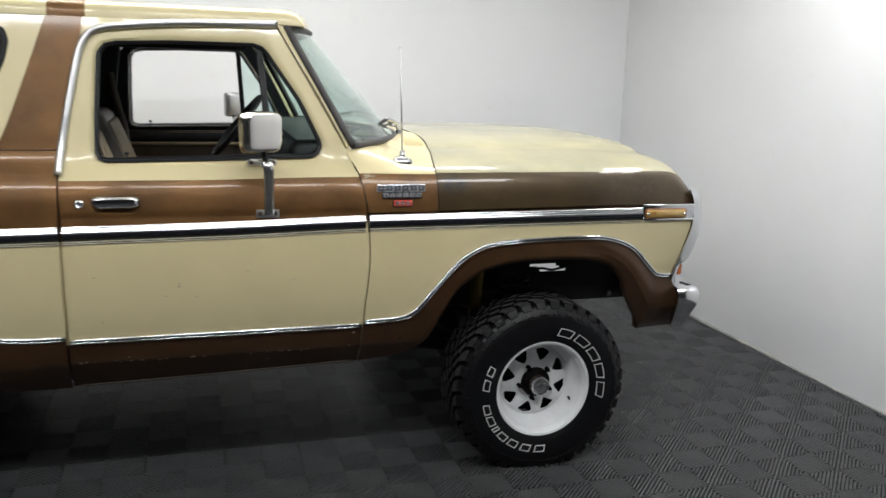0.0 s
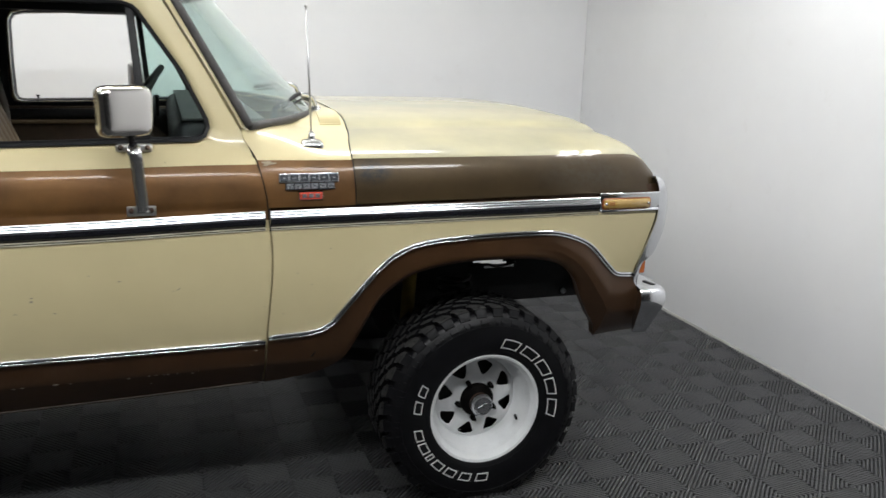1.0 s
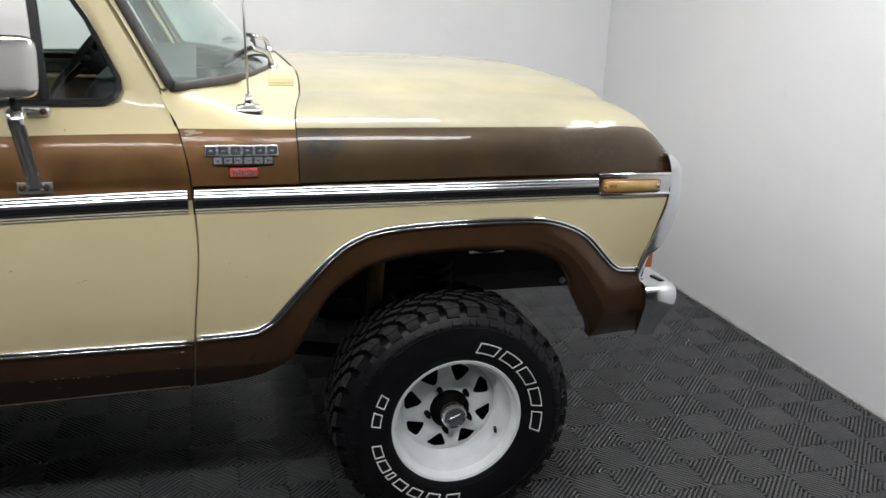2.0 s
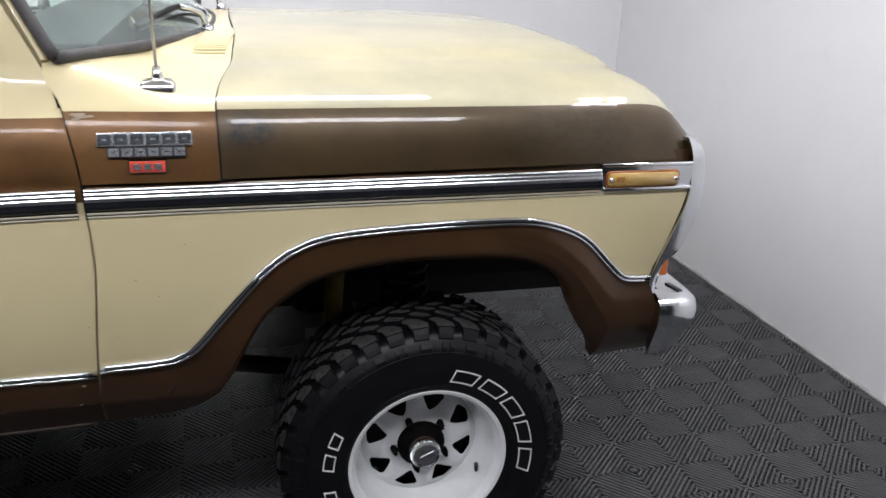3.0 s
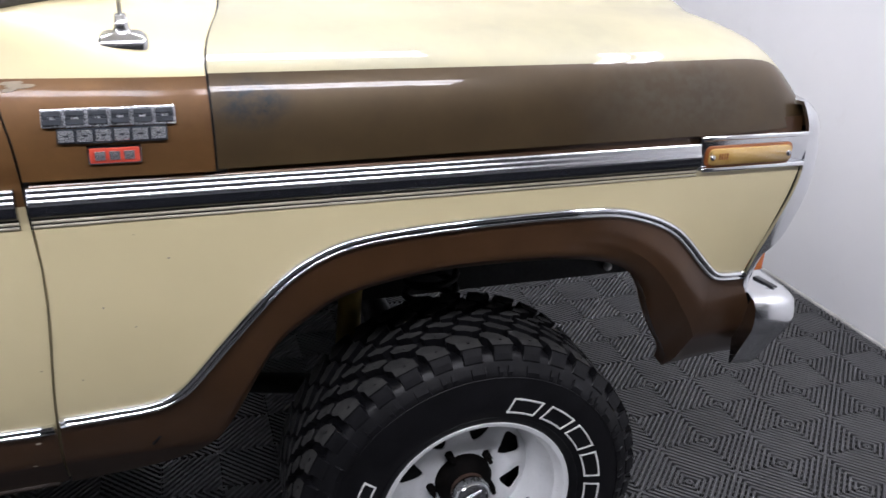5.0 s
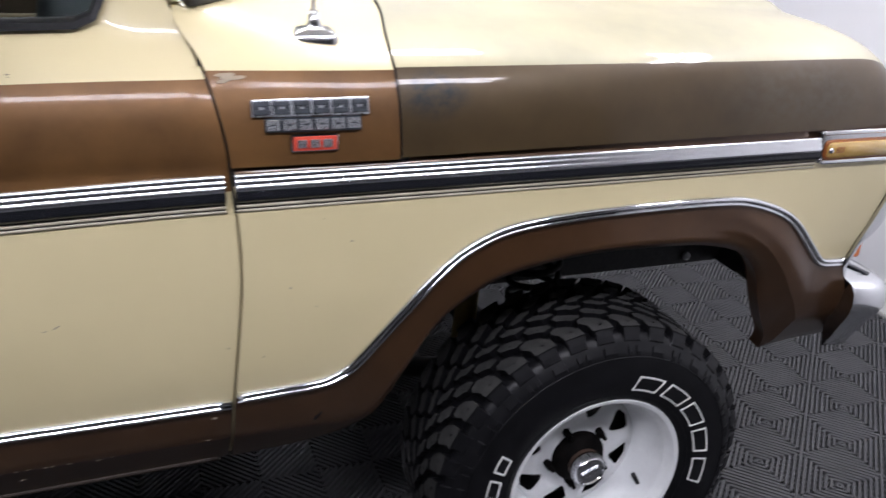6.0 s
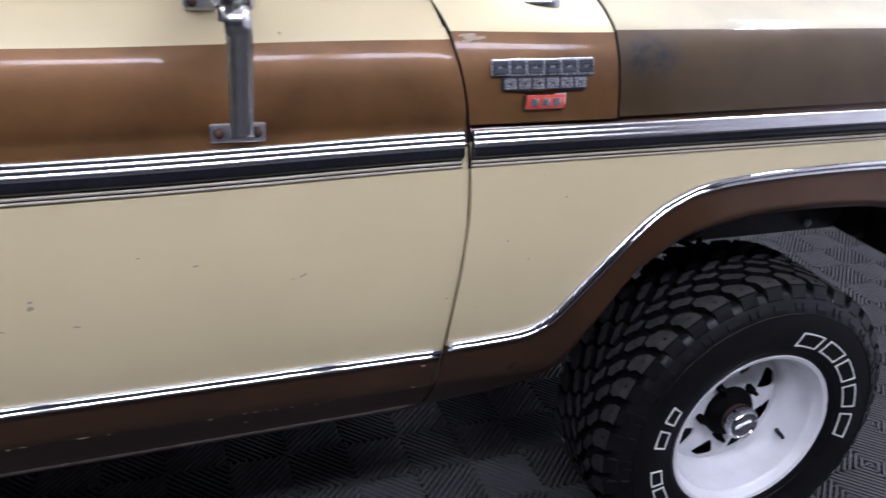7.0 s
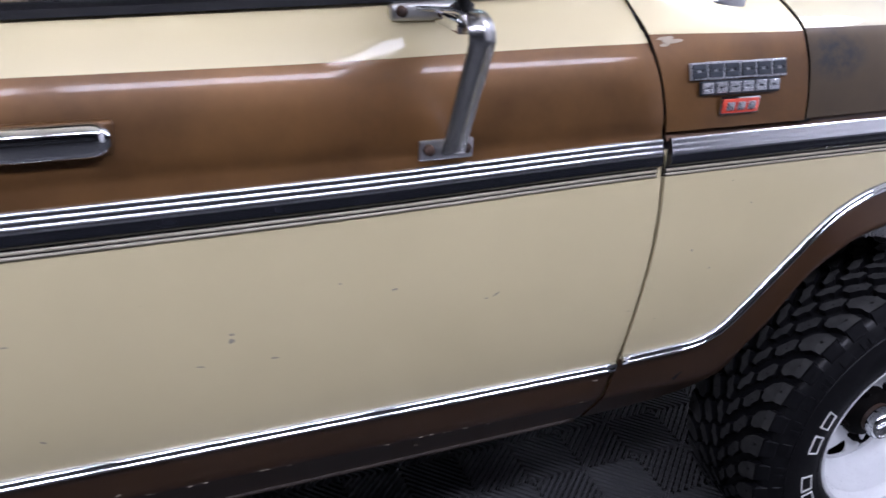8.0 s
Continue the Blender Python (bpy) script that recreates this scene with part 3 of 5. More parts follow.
for k in range(20):
    bm = bmesh.new()
    y = .365 + .016 * k
    box(bm, (-.488 + .002 * k, y, cross_z(y) - .0045), (.078, .0115, .006), 0.0015, seg=1)
    part("vent_slot", bm, CREAM, cowl_near, "cream louvre of the cowl vent")

# black strip added under the gap between hood and cowl, for its shade
bm = bmesh.new()
sheet(bm, 4, 26, lambda u, v: Vector((hood_rear(cs(v).y) - .016 + .032 * u, cs(v).y + .006, cs(v).z - .009)))
part("hood_seal", bm, GASKET, vehicle, "black strip under the hood edge that darkens the gap", thick=0.004, inward=(-.5, YC, .9), mirrored=True)

# ledge of the fender under the hood's seam
bm = bmesh.new()
sheet(bm, 40, 3, lambda u, v: S(-.745 + 1.392 * u, 1.098 + (.040 + .012 * max(0.0, 1.392 * u - .27) / 1.12) * v, -.004 - .012 * smooth(v * 1.8)))
part("fender_ledge", bm, [BROWN_LOW], fender, "narrow brown ledge under the hood seam", thick=0.003, inward=MID)

# ---- doors ----
OUTER = [(-1.812, 1.300), (-1.814, 1.262), (-1.750, 1.262), (-.860, 1.262), (-.788, 1.262), (-.807, 1.315), (-.826, 1.353), (-.939, 1.560), (-1.049, 1.755), (-1.068, 1.790),
         (-1.120, 1.7895), (-1.440, 1.778), (-1.640, 1.755), (-1.695, 1.744), (-1.732, 1.700), (-1.745, 1.660), (-1.785, 1.464)]
INNER = [(-1.702, 1.330), (-1.692, 1.307), (-1.665, 1.298), (-.955, 1.312), (-.925, 1.325), (-.912, 1.352), (-.915, 1.378), (-.985, 1.525), (-1.100, 1.697), (-1.118, 1.713),
         (-1.150, 1.723), (-1.440, 1.722), (-1.620, 1.714), (-1.665, 1.703), (-1.686, 1.675), (-1.690, 1.650), (-1.700, 1.465)]
SUB = 6


def loop_at(pts, u, n=SUB):
    k = (u * len(pts)) % len(pts)
    i = int(k)
    a, b = pts[i], pts[(i + 1) % len(pts)]
    t = k - i
    return a[0] + (b[0] - a[0]) * t, a[1] + (b[1] - a[1]) * t


def frame_ring(bm, outer, inner, nv=5, mat=None):
    n = len(outer) * SUB

    def fn(u, v):
        a, b = loop_at(outer, u), loop_at(inner, u)
        w = v
        x, z = a[0] + (b[0] - a[0]) * w, a[1] + (b[1] - a[1]) * w
        return S(x, z, -0.008 * smooth((v - 0.75) / 0.25))
    return sheet(bm, n, nv, fn, mat, closed_u=True)


DOOR_Z = [.499, .51, .53, .56, .57, .5775, .585, .60, .62, .64, .668, .70, .75, .80, .86, .92, .98, 1.03, 1.077, 1.10, 1.108, 1.115, 1.122, 1.130, 1.14, 1.16, 1.185, 1.21, 1.230, 1.245, 1.252, 1.262]


door_foot_z = pchip([-1.83, -1.28, -.78], [.467, .481, .501])


def door_skin(u, v):
    z = DOOR_Z[round(v * (len(DOOR_Z) - 1))]
    back = (1 - u) * (gap_x(z) - rear_gap_x(z))
    if z > 1.20:
        z -= .006 * smooth((back - .10) / .5) * smooth((z - 1.20) / .04) * smooth((1.262 - z) / .006)
    if z < .57:
        z = .57 - (.57 - z) * (.57 - door_foot_z(gap_x(z) + (1 - u) * (rear_gap_x(z) - gap_x(z)))) / .071
    x0, x1 = rear_gap_x(z) + 0.003, gap_x(z) - 0.0025
    p = S(x0 + (x1 - x0) * u, z)
    e = min(u, 1 - u) * (x1 - x0)
    p.y += 0.003 * (1 - smooth(e / 0.006))
    return p


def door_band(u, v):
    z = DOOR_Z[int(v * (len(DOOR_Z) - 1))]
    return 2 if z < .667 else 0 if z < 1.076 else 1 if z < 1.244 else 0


bm = bmesh.new()
sheet(bm, 60, len(DOOR_Z) - 1, door_skin, door_band)
frame_ring(bm, OUTER, INNER)
bmesh.ops.remove_doubles(bm, verts=bm.verts, dist=0.0012)
door, door_far = part("door", bm, [CREAM, BROWN, BROWN_LOW], vehicle, "cream and brown door with its window wound down", thick=0.006, inward=MID, mirrored=True)

belt(-1.811, -.763, door, 40)
bm = bmesh.new()
sweep(bm, [S(-1.811 + 1.042 * k / 40, 0.670, 0.001) for k in range(41)], GROOVE, mats=GROOVE_MATS)
part("foot_moulding", bm, [CHROME, INSERT], door, "bright moulding with a dark groove")

for owner, far in ((door, 0), (door_far, 1)):
    flip = (lambda p: Vector((p.x, 2 * YC - p.y, p.z))) if far else (lambda p: p)
    n = len(INNER) * SUB
    loop = [S(*loop_at(INNER, k / n)) for k in range(n)]
    bm = bmesh.new()
    rows = []
    for off, inn in ((0.006, 0.0), (0.004, 0.010), (-0.004, 0.014), (-0.03, 0.013), (-0.055, 0.010)):
        row = []
        for k, p in enumerate(loop):
            t = (loop[(k + 1) % n] - loop[k - 1]).normalized()
            b = t.cross(Vector((0, -1, 0))).normalized()
            row.append(bm.verts.new(flip(p + Vector((0, -off, 0)) - b * inn)))
        rows.append(row)
    for a, b in zip(rows, rows[1:]):
        for k in range(n):
            bm.faces.new((a[k], a[(k + 1) % n], b[(k + 1) % n], b[k]))
    bmesh.ops.recalc_face_normals(bm, faces=bm.faces)
    part("window_seal", bm, GASKET, owner, "black rubber window channel")
    # post of the quarter light, and its pane
    bm = bmesh.new()
    a, b = S(-1.128, 1.715, -0.02), S(-1.098, 1.300, -0.02)
    d = (b - a)
    q = d.to_track_quat("Z", "Y").to_matrix()
    box(bm, flip((a + b) / 2), (.024, .022, d.length), 0.004)
    bmesh.ops.rotate(bm, verts=bm.verts, cent=flip((a + b) / 2), matrix=Matrix.Rotation(math.atan2(d.x, d.z) + math.pi, 3, "Y"))
    bmesh.ops.rotate(bm, verts=bm.verts, cent=flip((a + b) / 2), matrix=Matrix.Rotation((-1 if not far else 1) * math.atan2(a.y - b.y, a.z - b.z), 3, "X"))
    part("quarter_light_post", bm, GASKET, owner)
    bm = bmesh.new()
    tri = [(-1.112, 1.690), (-.985, 1.520), (-.920, 1.380), (-.930, 1.330), (-1.095, 1.318)]
    vs = [bm.verts.new(flip(S(x, z, -0.022))) for x, z in tri]
    bm.faces.new(vs)
    pane = part("quarter_light", bm, GLASS, owner, "green-tinted quarter light", thick=0.004, inward=MID)
    pane.visible_shadow = False

# handle, lock
bm = bmesh.new()
c = S(-1.634, 1.168)
box(bm, c + Vector((0, 0.004, -0.003)), (.162, .016, .052), 0.0075, seg=4)
handle = part("door_handle_recess", bm, BROWN, door, "brown recess of the door handle")
bm = bmesh.new()
prof = [(-.0215, 0.006), (-.0195, .016), (-.016, .0205), (-.008, .0222), (.004, .0222), (.012, .0210), (.018, .0165), (.0215, .009), (.022, .002)]
pts = [S(-1.709 + .150 * k / 20, 1.169, 0.004) for k in range(21)]
rows = []
for k, p in enumerate(pts):
    e = min(k, 20 - k) / 20
    s = min(1.0, 0.45 + 0.55 * math.sqrt(max(0, min(1, e / 0.12))))
    rows.append([bm.verts.new(p + Vector((0, -o * s, a * s))) for a, o in prof])
for r, s in zip(rows, rows[1:]):
    for k in range(len(prof) - 1):
        bm.faces.new((r[k], r[k + 1], s[k + 1], s[k]))
bm.faces.new(rows[0])
bm.faces.new(list(reversed(rows[-1])))
part("door_handle", bm, CHROME, handle, "bright chrome pull handle")
bm = bmesh.new()
m = Matrix.Translation(S(-1.752, 1.163)) @ Matrix.Rotation(math.pi / 2, 4, "X")
lathe(bm, [(.0165, 0), (.0165, .004), (.0125, .009), (.009, .010), (.008, .007), (.0, .007)], 20, m)
part("door_lock", bm, CHROME, door, "round chrome lock")

# ---- door mirror on its strap ----
bm = bmesh.new()
wide = (Vector((-1.081, -.045, 0)) - Vector((-1.217, -.130, 0)))
wx = wide.normalized()
nrm = Vector((wx.y, -wx.x, 0))
hc = Vector((-1.149, -.088, 1.4185))
HW, HH = wide.length / 2, 0.071


def shell(u, v):
    a = 2 * math.pi * u
    e = 0.36
    cx, cz = math.copysign(abs(math.cos(a)) ** e, math.cos(a)), math.copysign(abs(math.sin(a)) ** e, math.sin(a))
    prof = [(0.0, .030), (.40, .030), (.78, .0292), (.90, .026), (.97, .018), (1.0, .004), (1.0, -.016), (.96, -.018)]
    s, d = prof[round(v * 7)]
    taper = 1 - 0.05 * (1 - cz) / 2
    return hc + wx * (HW * s * cx * taper) + Vector((0, 0, HH * s * cz)) + nrm * d


sheet(bm, 48, 7, shell, closed_u=True)
bmesh.ops.remove_doubles(bm, verts=bm.verts, dist=0.0002)
mirror = part("door_mirror", bm, MIRROR_HEAD, door, "bright steel door mirror head on a strap arm")
bm = bmesh.new()
vs = []
for k in range(48):
    a = 2 * math.pi * k / 48
    vs.append(bm.verts.new(hc + wx * (HW * .95 * math.copysign(abs(math.cos(a)) ** .36, math.cos(a))) + Vector((0, 0, HH * .95 * math.copysign(abs(math.sin(a)) ** .36, math.sin(a)))) - nrm * .0175))
bm.faces.new(vs)
part("mirror_glass", bm, MIRROR_GLASS, mirror, thick=0.003, inward=hc + nrm)


def strap(bm, pts, wdt, th):
    """A flat bar that keeps its width along x."""
    rows = []
    pts = [Vector(p) for p in pts]
    for i, p in enumerate(pts):
        t = (pts[min(i + 1, len(pts) - 1)] - pts[max(i - 1, 0)]).normalized()
        w = Vector((1, 0, 0))
        w = (w - t * w.dot(t)).normalized()
        o = t.cross(w)
        rows.append([bm.verts.new(p + w * a * wdt / 2 + o * b * th / 2) for a, b in ((-1, -1), (1, -1), (1, 1), (-1, 1))])
    for r, s in zip(rows, rows[1:]):
        for k in range(4):
            bm.faces.new((r[k], r[(k + 1) % 4], s[(k + 1) % 4], s[k]))
    bm.faces.new(rows[0])
    bm.faces.new(list(reversed(rows[-1])))


bm = bmesh.new()
strap(bm, spline([(-1.117, -.010, 1.117), (-1.118, -.020, 1.135), (-1.121, -.058, 1.205), (-1.124, -.096, 1.272), (-1.126, -.108, 1.294), (-1.128, -.102, 1.312),
                  (-1.130, -.078, 1.321), (-1.132, -.02, 1.314), (-1.133, .07, 1.302)], 40), .034, .005)
part("strap_arm", bm, MIRROR_BACK, mirror, "flat bent steel strap")
bm = bmesh.new()
box(bm, S(-1.122, 1.119, 0.004), (.082, .006, .030), 0.003)
part("foot_plate", bm, DULL, mirror, "pale steel foot plate")
for bx, bz, out in ((-1.150, 1.121, .016), (-1.095, 1.121, .016), (-1.172, 1.299, .031), (-1.096, 1.299, .031)):
    bm = bmesh.new()
    rod(bm, S(bx, bz, 0.003), S(bx, bz, out), 0.0088, 8, 0.0074)
    part("bolt", bm, RUST, mirror, "rusty bolt head")
bm = bmesh.new()
box(bm, S(-1.134, 1.297, 0.010), (.104, .022, .026), 0.009, seg=4)
part("upper_bracket", bm, DULL, mirror, "pale steel bracket")
bm = bmesh.new()
box(bm, (-1.132, -.045, 1.306), (.036, .085, .020), 0.005, seg=3)
part("clamp", bm, CHROME, mirror)
bm = bmesh.new()
rod(bm, (-1.132, -.058, 1.300), (-1.140, -.072, 1.360), 0.008, 12)
rod(bm, (-1.132, -.060, 1.316), (-1.133, -.062, 1.330), 0.013, 6)
part("stem", bm, DARK_TRIM, mirror)

# far mirror
bm = bmesh.new()
box(bm, (-1.150, 2 * YC + .085, 1.414), (.095, .06, .140), 0.018, Matrix.Rotation(radians(30), 3, "Z"), 3)
far_mirror = part("door_mirror", bm, DULL, door_far, "steel door mirror head")
bm = bmesh.new()
rod(bm, (-1.15, 2 * YC + .08, 1.36), (-1.14, 2 * YC - .05, 1.30), 0.009)
part("strap_arm", bm, STEEL, far_mirror)

# ---- drip rail, pillars, windscreen ----
bm = bmesh.new()
rail = spline([S(-1.819, 1.262, .010), S(-1.806, 1.36, .010), S(-1.787, 1.464, .010), S(-1.766, 1.575, .010), S(-1.745, 1.668, .010), S(-1.728, 1.712, .012), S(-1.698, 1.744, .012), S(-1.64, 1.762, .012), S(-1.44, 1.782, .012), S(-1.22, 1.790, .012), S(-1.060, 1.793, .012)], 90)
sweep(bm, rail, [(-.013, -.004), (-.013, .004), (-.008, .010), (0, .012), (.008, .010), (.012, .004), (.012, -.006)])
part("drip_rail", bm, DULL, vehicle, "bright drip rail over the door")

bm = bmesh.new()


def pillar(u, v):
    z = 1.352 + (1.79 - 1.352) * v
    x0 = gap_x(z) + 0.004
    x1 = -.800 + (-1.030 + .800) * v
    p = S(x0 + (x1 - x0) * u, z)
    p.y += 0.018 * u * u
    return p


sheet(bm, 8, 24, pillar)
part("windscreen_pillar", bm, CREAM, vehicle, "cream windscreen pillar", thick=0.03, inward=MID, mirrored=True)


def screen(u, v):
    yb, yt = .110 + (2 * YC - .22) * u, .222 + (2 * YC - .444) * u
    b = Vector((ws_base_x(yb), yb, 1.356))
    t = Vector((ws_top_x(yt), yt, 1.782))
    p = b.lerp(t, v)
    return p


bm = bmesh.new()
sheet(bm, 48, 16, screen)
ws = part("windscreen", bm, SCREEN_GLASS, vehicle, "green-tinted curved windscreen", thick=0.005, inward=(-1.6, YC, 1.3))
ws.visible_shadow = False
bm = bmesh.new()
edge = [screen(0, k / 20) for k in range(20)] + [screen(k / 60, 1) for k in range(60)] + [screen(1, 1 - k / 20) for k in range(20)] + [screen(1 - k / 60, 0) for k in range(61)]
tube(bm, edge, 0.0135, 10)
part("windscreen_seal", bm, SEAL_GREY, ws, "dark grey rubber windscreen seal")

for pv, tip0, tip1, bend in (((-.490, .62, 1.366), (-.655, .40, 1.392), (-.500, .74, 1.400), (-.560, .575, 1.428)), ((-.450, 1.30, 1.372), (-.52, 1.05, 1.40), (-.62, 1.5, 1.40), (-.53, 1.27, 1.432))):
    bm = bmesh.new()
    tube(bm, spline([pv, (pv[0] - .02, pv[1] - .01, pv[2] + .045), bend], 12), 0.0085, 8)
    rod(bm, (pv[0], pv[1], pv[2] - .02), (pv[0], pv[1], pv[2] + .012), 0.016)
    w = part("wiper", bm, STEEL, vehicle, "windscreen wiper resting on the glass")
    bm = bmesh.new()
    tube(bm, spline([tip0, bend, tip1], 14), 0.0075, 6)
    tube(bm, spline([(tip0[0] + .004, tip0[1], tip0[2] - .012), (bend[0] + .004, bend[1], bend[2] - .022), (tip1[0] + .004, tip1[1], tip1[2] - .012)], 14), 0.004, 6)
    part("blade", bm, GASKET, w, "black wiper blade")

# aerial
bm = bmesh.new()
ab = Vector((-.596, .122, 1.290))
rows = []
for hw, hd, hz in ((.037, .022, -.006), (.038, .023, .004), (.036, .021, .012), (.030, .017, .017), (.014, .011, .020), (.011, .010, .030), (.008, .008, .046)):
    ring = []
    for k in range(24):
        a = 2 * math.pi * k / 24
        e = .38 if hw > .015 else .8
        ring.append(bm.verts.new(ab + Vector((hw * math.copysign(abs(math.cos(a)) ** e, math.cos(a)), hd * math.copysign(abs(math.sin(a)) ** e, math.sin(a)), hz + .22 * hd * math.sin(a)))))
    rows.append(ring)
for p, q in zip(rows, rows[1:]):
    for k in range(24):
        bm.faces.new((p[k], p[(k + 1) % 24], q[(k + 1) % 24], q[k]))
bm.faces.new(rows[-1])
aerial = part("aerial", bm, MIRROR_BACK, vehicle, "chrome aerial base with a thin whip")
bm = bmesh.new()
rod(bm, ab + Vector((0, .002, .04)), Vector((-.607, .135, 1.724)), 0.0036, 8, 0.0026)
rod(bm, Vector((-.607, .135, 1.722)), Vector((-.607, .135, 1.729)), 0.0055, 8)
part("whip", bm, DULL, aerial)

# ---- roof and rear body ----
ROOF = [(.217, 1.792), (.219, 1.812), (.226, 1.832), (.246, 1.846), (.30, 1.853), (.45, 1.862), (.70, 1.870), (YC, 1.874)]


def roof(u, v):
    k = v * 14
    side = k > 7
    q = 14 - k if side else k
    y, z = ROOF[round(q)]
    xs = [-.958, -.966, -.985, -1.02, -1.08, -1.2, -1.45, -1.720, -1.730, -1.78, -1.834, -1.844, -2.2, -2.7, -3.2, -3.6, -3.68, -3.72]
    x = xs[round(u * (len(xs) - 1))]
    f = (0.0, .45, .8, .97)[min(3, round(u * (len(xs) - 1)))] if x > -1.03 else 1.0
    f = 1.0 if x < -1.03 else f
    z = 1.790 + (z - 1.790) * f
    x += 0.085 * smooth((y - .2) / .6) * smooth((x + 1.45) / .45)
    if x < -3.6:
        z = 1.79 + (z - 1.79) * (0.9 if x > -3.7 else .6)
    return Vector((x, 2 * YC - y if side else y, z))


bm = bmesh.new()
sheet(bm, 17, 14, roof, lambda u, v: 1 if (7.0 < u * 17 < 11.0 and (v * 14 < 4 or v * 14 > 10)) else 0)
part("roof", bm, [CREAM, BROWN], vehicle, "cream roof with a brown band", thick=0.012, inward=(-2.2, YC, 1.2), sharp=60)

edge_line = pchip([1.23, 1.25, 1.368, 1.594, 1.824], [-2.35, -2.06, -2.000, -1.916, -1.838])


Q_OUT = [(-2.050, 1.262), (edge_line(1.42), 1.42), (edge_line(1.56), 1.56), (edge_line(1.68), 1.68), (edge_line(1.73), 1.73), (edge_line(1.79), 1.79), (-2.0, 1.79), (-2.6, 1.79), (-3.2, 1.79), (-3.71, 1.79), (-3.72, 1.70), (-3.72, 1.55), (-3.72, 1.40), (-3.72, 1.262), (-3.2, 1.262), (-2.6, 1.262), (-2.2, 1.262), (-2.12, 1.262)]
Q_IN = [(-2.06, 1.44), (-2.05, 1.46), (-2.02, 1.56), (-1.988, 1.64), (-1.975, 1.70), (-1.985, 1.735), (-2.03, 1.752), (-2.6, 1.745), (-3.1, 1.745), (-3.42, 1.74), (-3.46, 1.70), (-3.47, 1.55), (-3.48, 1.46), (-3.44, 1.42), (-3.2, 1.41), (-2.6, 1.41), (-2.2, 1.41), (-2.09, 1.415)]


def quarter_ring(bm):
    n = len(Q_OUT) * SUB

    def fn(u, v):
        a, b = loop_at(Q_OUT, u), loop_at(Q_IN, u)
        x, z = a[0] + (b[0] - a[0]) * v, a[1] + (b[1] - a[1]) * v
        return S(x, z)
    sheet(bm, n, 8, fn, None, closed_u=True)

    def band(u, v):
        z = 1.262 + .53 * v
        x0 = edge_line(z) if z > 1.265 else -2.050
        x1 = rear_gap_x(z) - .003 if z < 1.675 else rear_gap_x(1.675) + .13 * (z - 1.675)
        return S(x0 + (x1 - x0) * u, z)
    sheet(bm, 12, 30, band, lambda u, v: 1)


bm = bmesh.new()
quarter_ring(bm)
HALF = [(x, z) for x, z in ARCH[2:10]]
ARCH_R = [(-3.72, .688), (-3.5, .688)] + [(REAR_X + x, z) for x, z in HALF] + [(REAR_X - x, z) for x, z in reversed(HALF)] + [(-1.93, .684), (-1.823, .684)]
LHALF = LIP[2:10]
LIP_R = [(-3.72, .52), (-3.5, .515)] + [(REAR_X + x, z) for x, z in LHALF] + [(REAR_X - x, z) for x, z in reversed(LHALF[2:])] + [(-2.085, .490), (-2.03, .468), (-1.93, .466), (-1.826, .467)]
ar, lr = spline(V2(ARCH_R), 80), spline(V2(LIP_R), 80)
QZ = [1.077, 1.11, 1.16, 1.21, 1.235, 1.245, 1.262]


def quarter_low(u, v):
    a = ar[round(u * 80)]
    k = v * 16
    x1 = -3.72 + (-1.822 + 3.72) * u
    if k <= 10:
        z = a.z + (1.077 - a.z) * k / 10
        x = a.x + (x1 - a.x) * k / 10
    else:
        z, x = QZ[round(k - 10)], x1
    return S(x, z)


sheet(bm, 80, 16, quarter_low, lambda u, v: 0 if v * 16 < 10 or (v * 16 > 15 and u < .88) else 1)
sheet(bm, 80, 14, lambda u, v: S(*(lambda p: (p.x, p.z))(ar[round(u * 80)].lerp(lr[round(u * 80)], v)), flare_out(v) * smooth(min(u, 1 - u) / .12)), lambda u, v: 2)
bmesh.ops.remove_doubles(bm, verts=bm.verts, dist=0.0008)
quarter, quarter_far = part("rear_quarter", bm, [CREAM, BROWN, BROWN_LOW], vehicle, "cream rear quarter with brown bands", thick=0.006, inward=MID, mirrored=True)
belt(-3.70, -1.821, quarter, 40)
bm = bmesh.new()
sweep(bm, [S(p.x, p.z, .002) for p in spline(V2(ARCH_R), 120)], GROOVE, mats=GROOVE_MATS)
part("arch_moulding", bm, [CHROME, INSERT], quarter)
for owner, far in ((quarter, 0), (quarter_far, 1)):
    flip = (lambda p: Vector((p.x, 2 * YC - p.y, p.z))) if far else (lambda p: p)
    bm = bmesh.new()
    n = len(Q_IN) * SUB
    bm.faces.new([bm.verts.new(flip(S(*loop_at(Q_IN, k / n), -.01))) for k in range(n)])
    bmesh.ops.triangulate(bm, faces=bm.faces)
    g = part("side_window", bm, GLASS, owner, "green-tinted rear side window", thick=0.004, inward=MID)
    bm = bmesh.new()
    tube(bm, [flip(S(*loop_at(Q_IN, k / n), .002)) for k in range(n)] + [flip(S(*loop_at(Q_IN, 0), .002))], 0.012, 8)
    part("side_window_seal", bm, GASKET, owner)

# seam across the brown pillar
bm = bmesh.new()
sweep(bm, [S(-1.808 - .24 * k / 6, 1.338, 0.0005) for k in range(6, -1, -1)], [(-.002, 0), (-.001, .001), (.001, .001), (.002, 0)])
part("pillar_seam", bm, BLACK, quarter)

# tail: panel, bumper
bm = bmesh.new()
sheet(bm, 30, 20, lambda u, v: Vector((-3.72 - .02 * math.sin(math.pi * v), side_y(.5 + 1.29 * v) + .004 + (2 * YC - 2 * side_y(.5 + 1.29 * v) - .008) * u, .5 + 1.29 * v)))
part("tailgate", bm, CREAM, vehicle, "cream tailgate", thick=0.02, inward=MID)
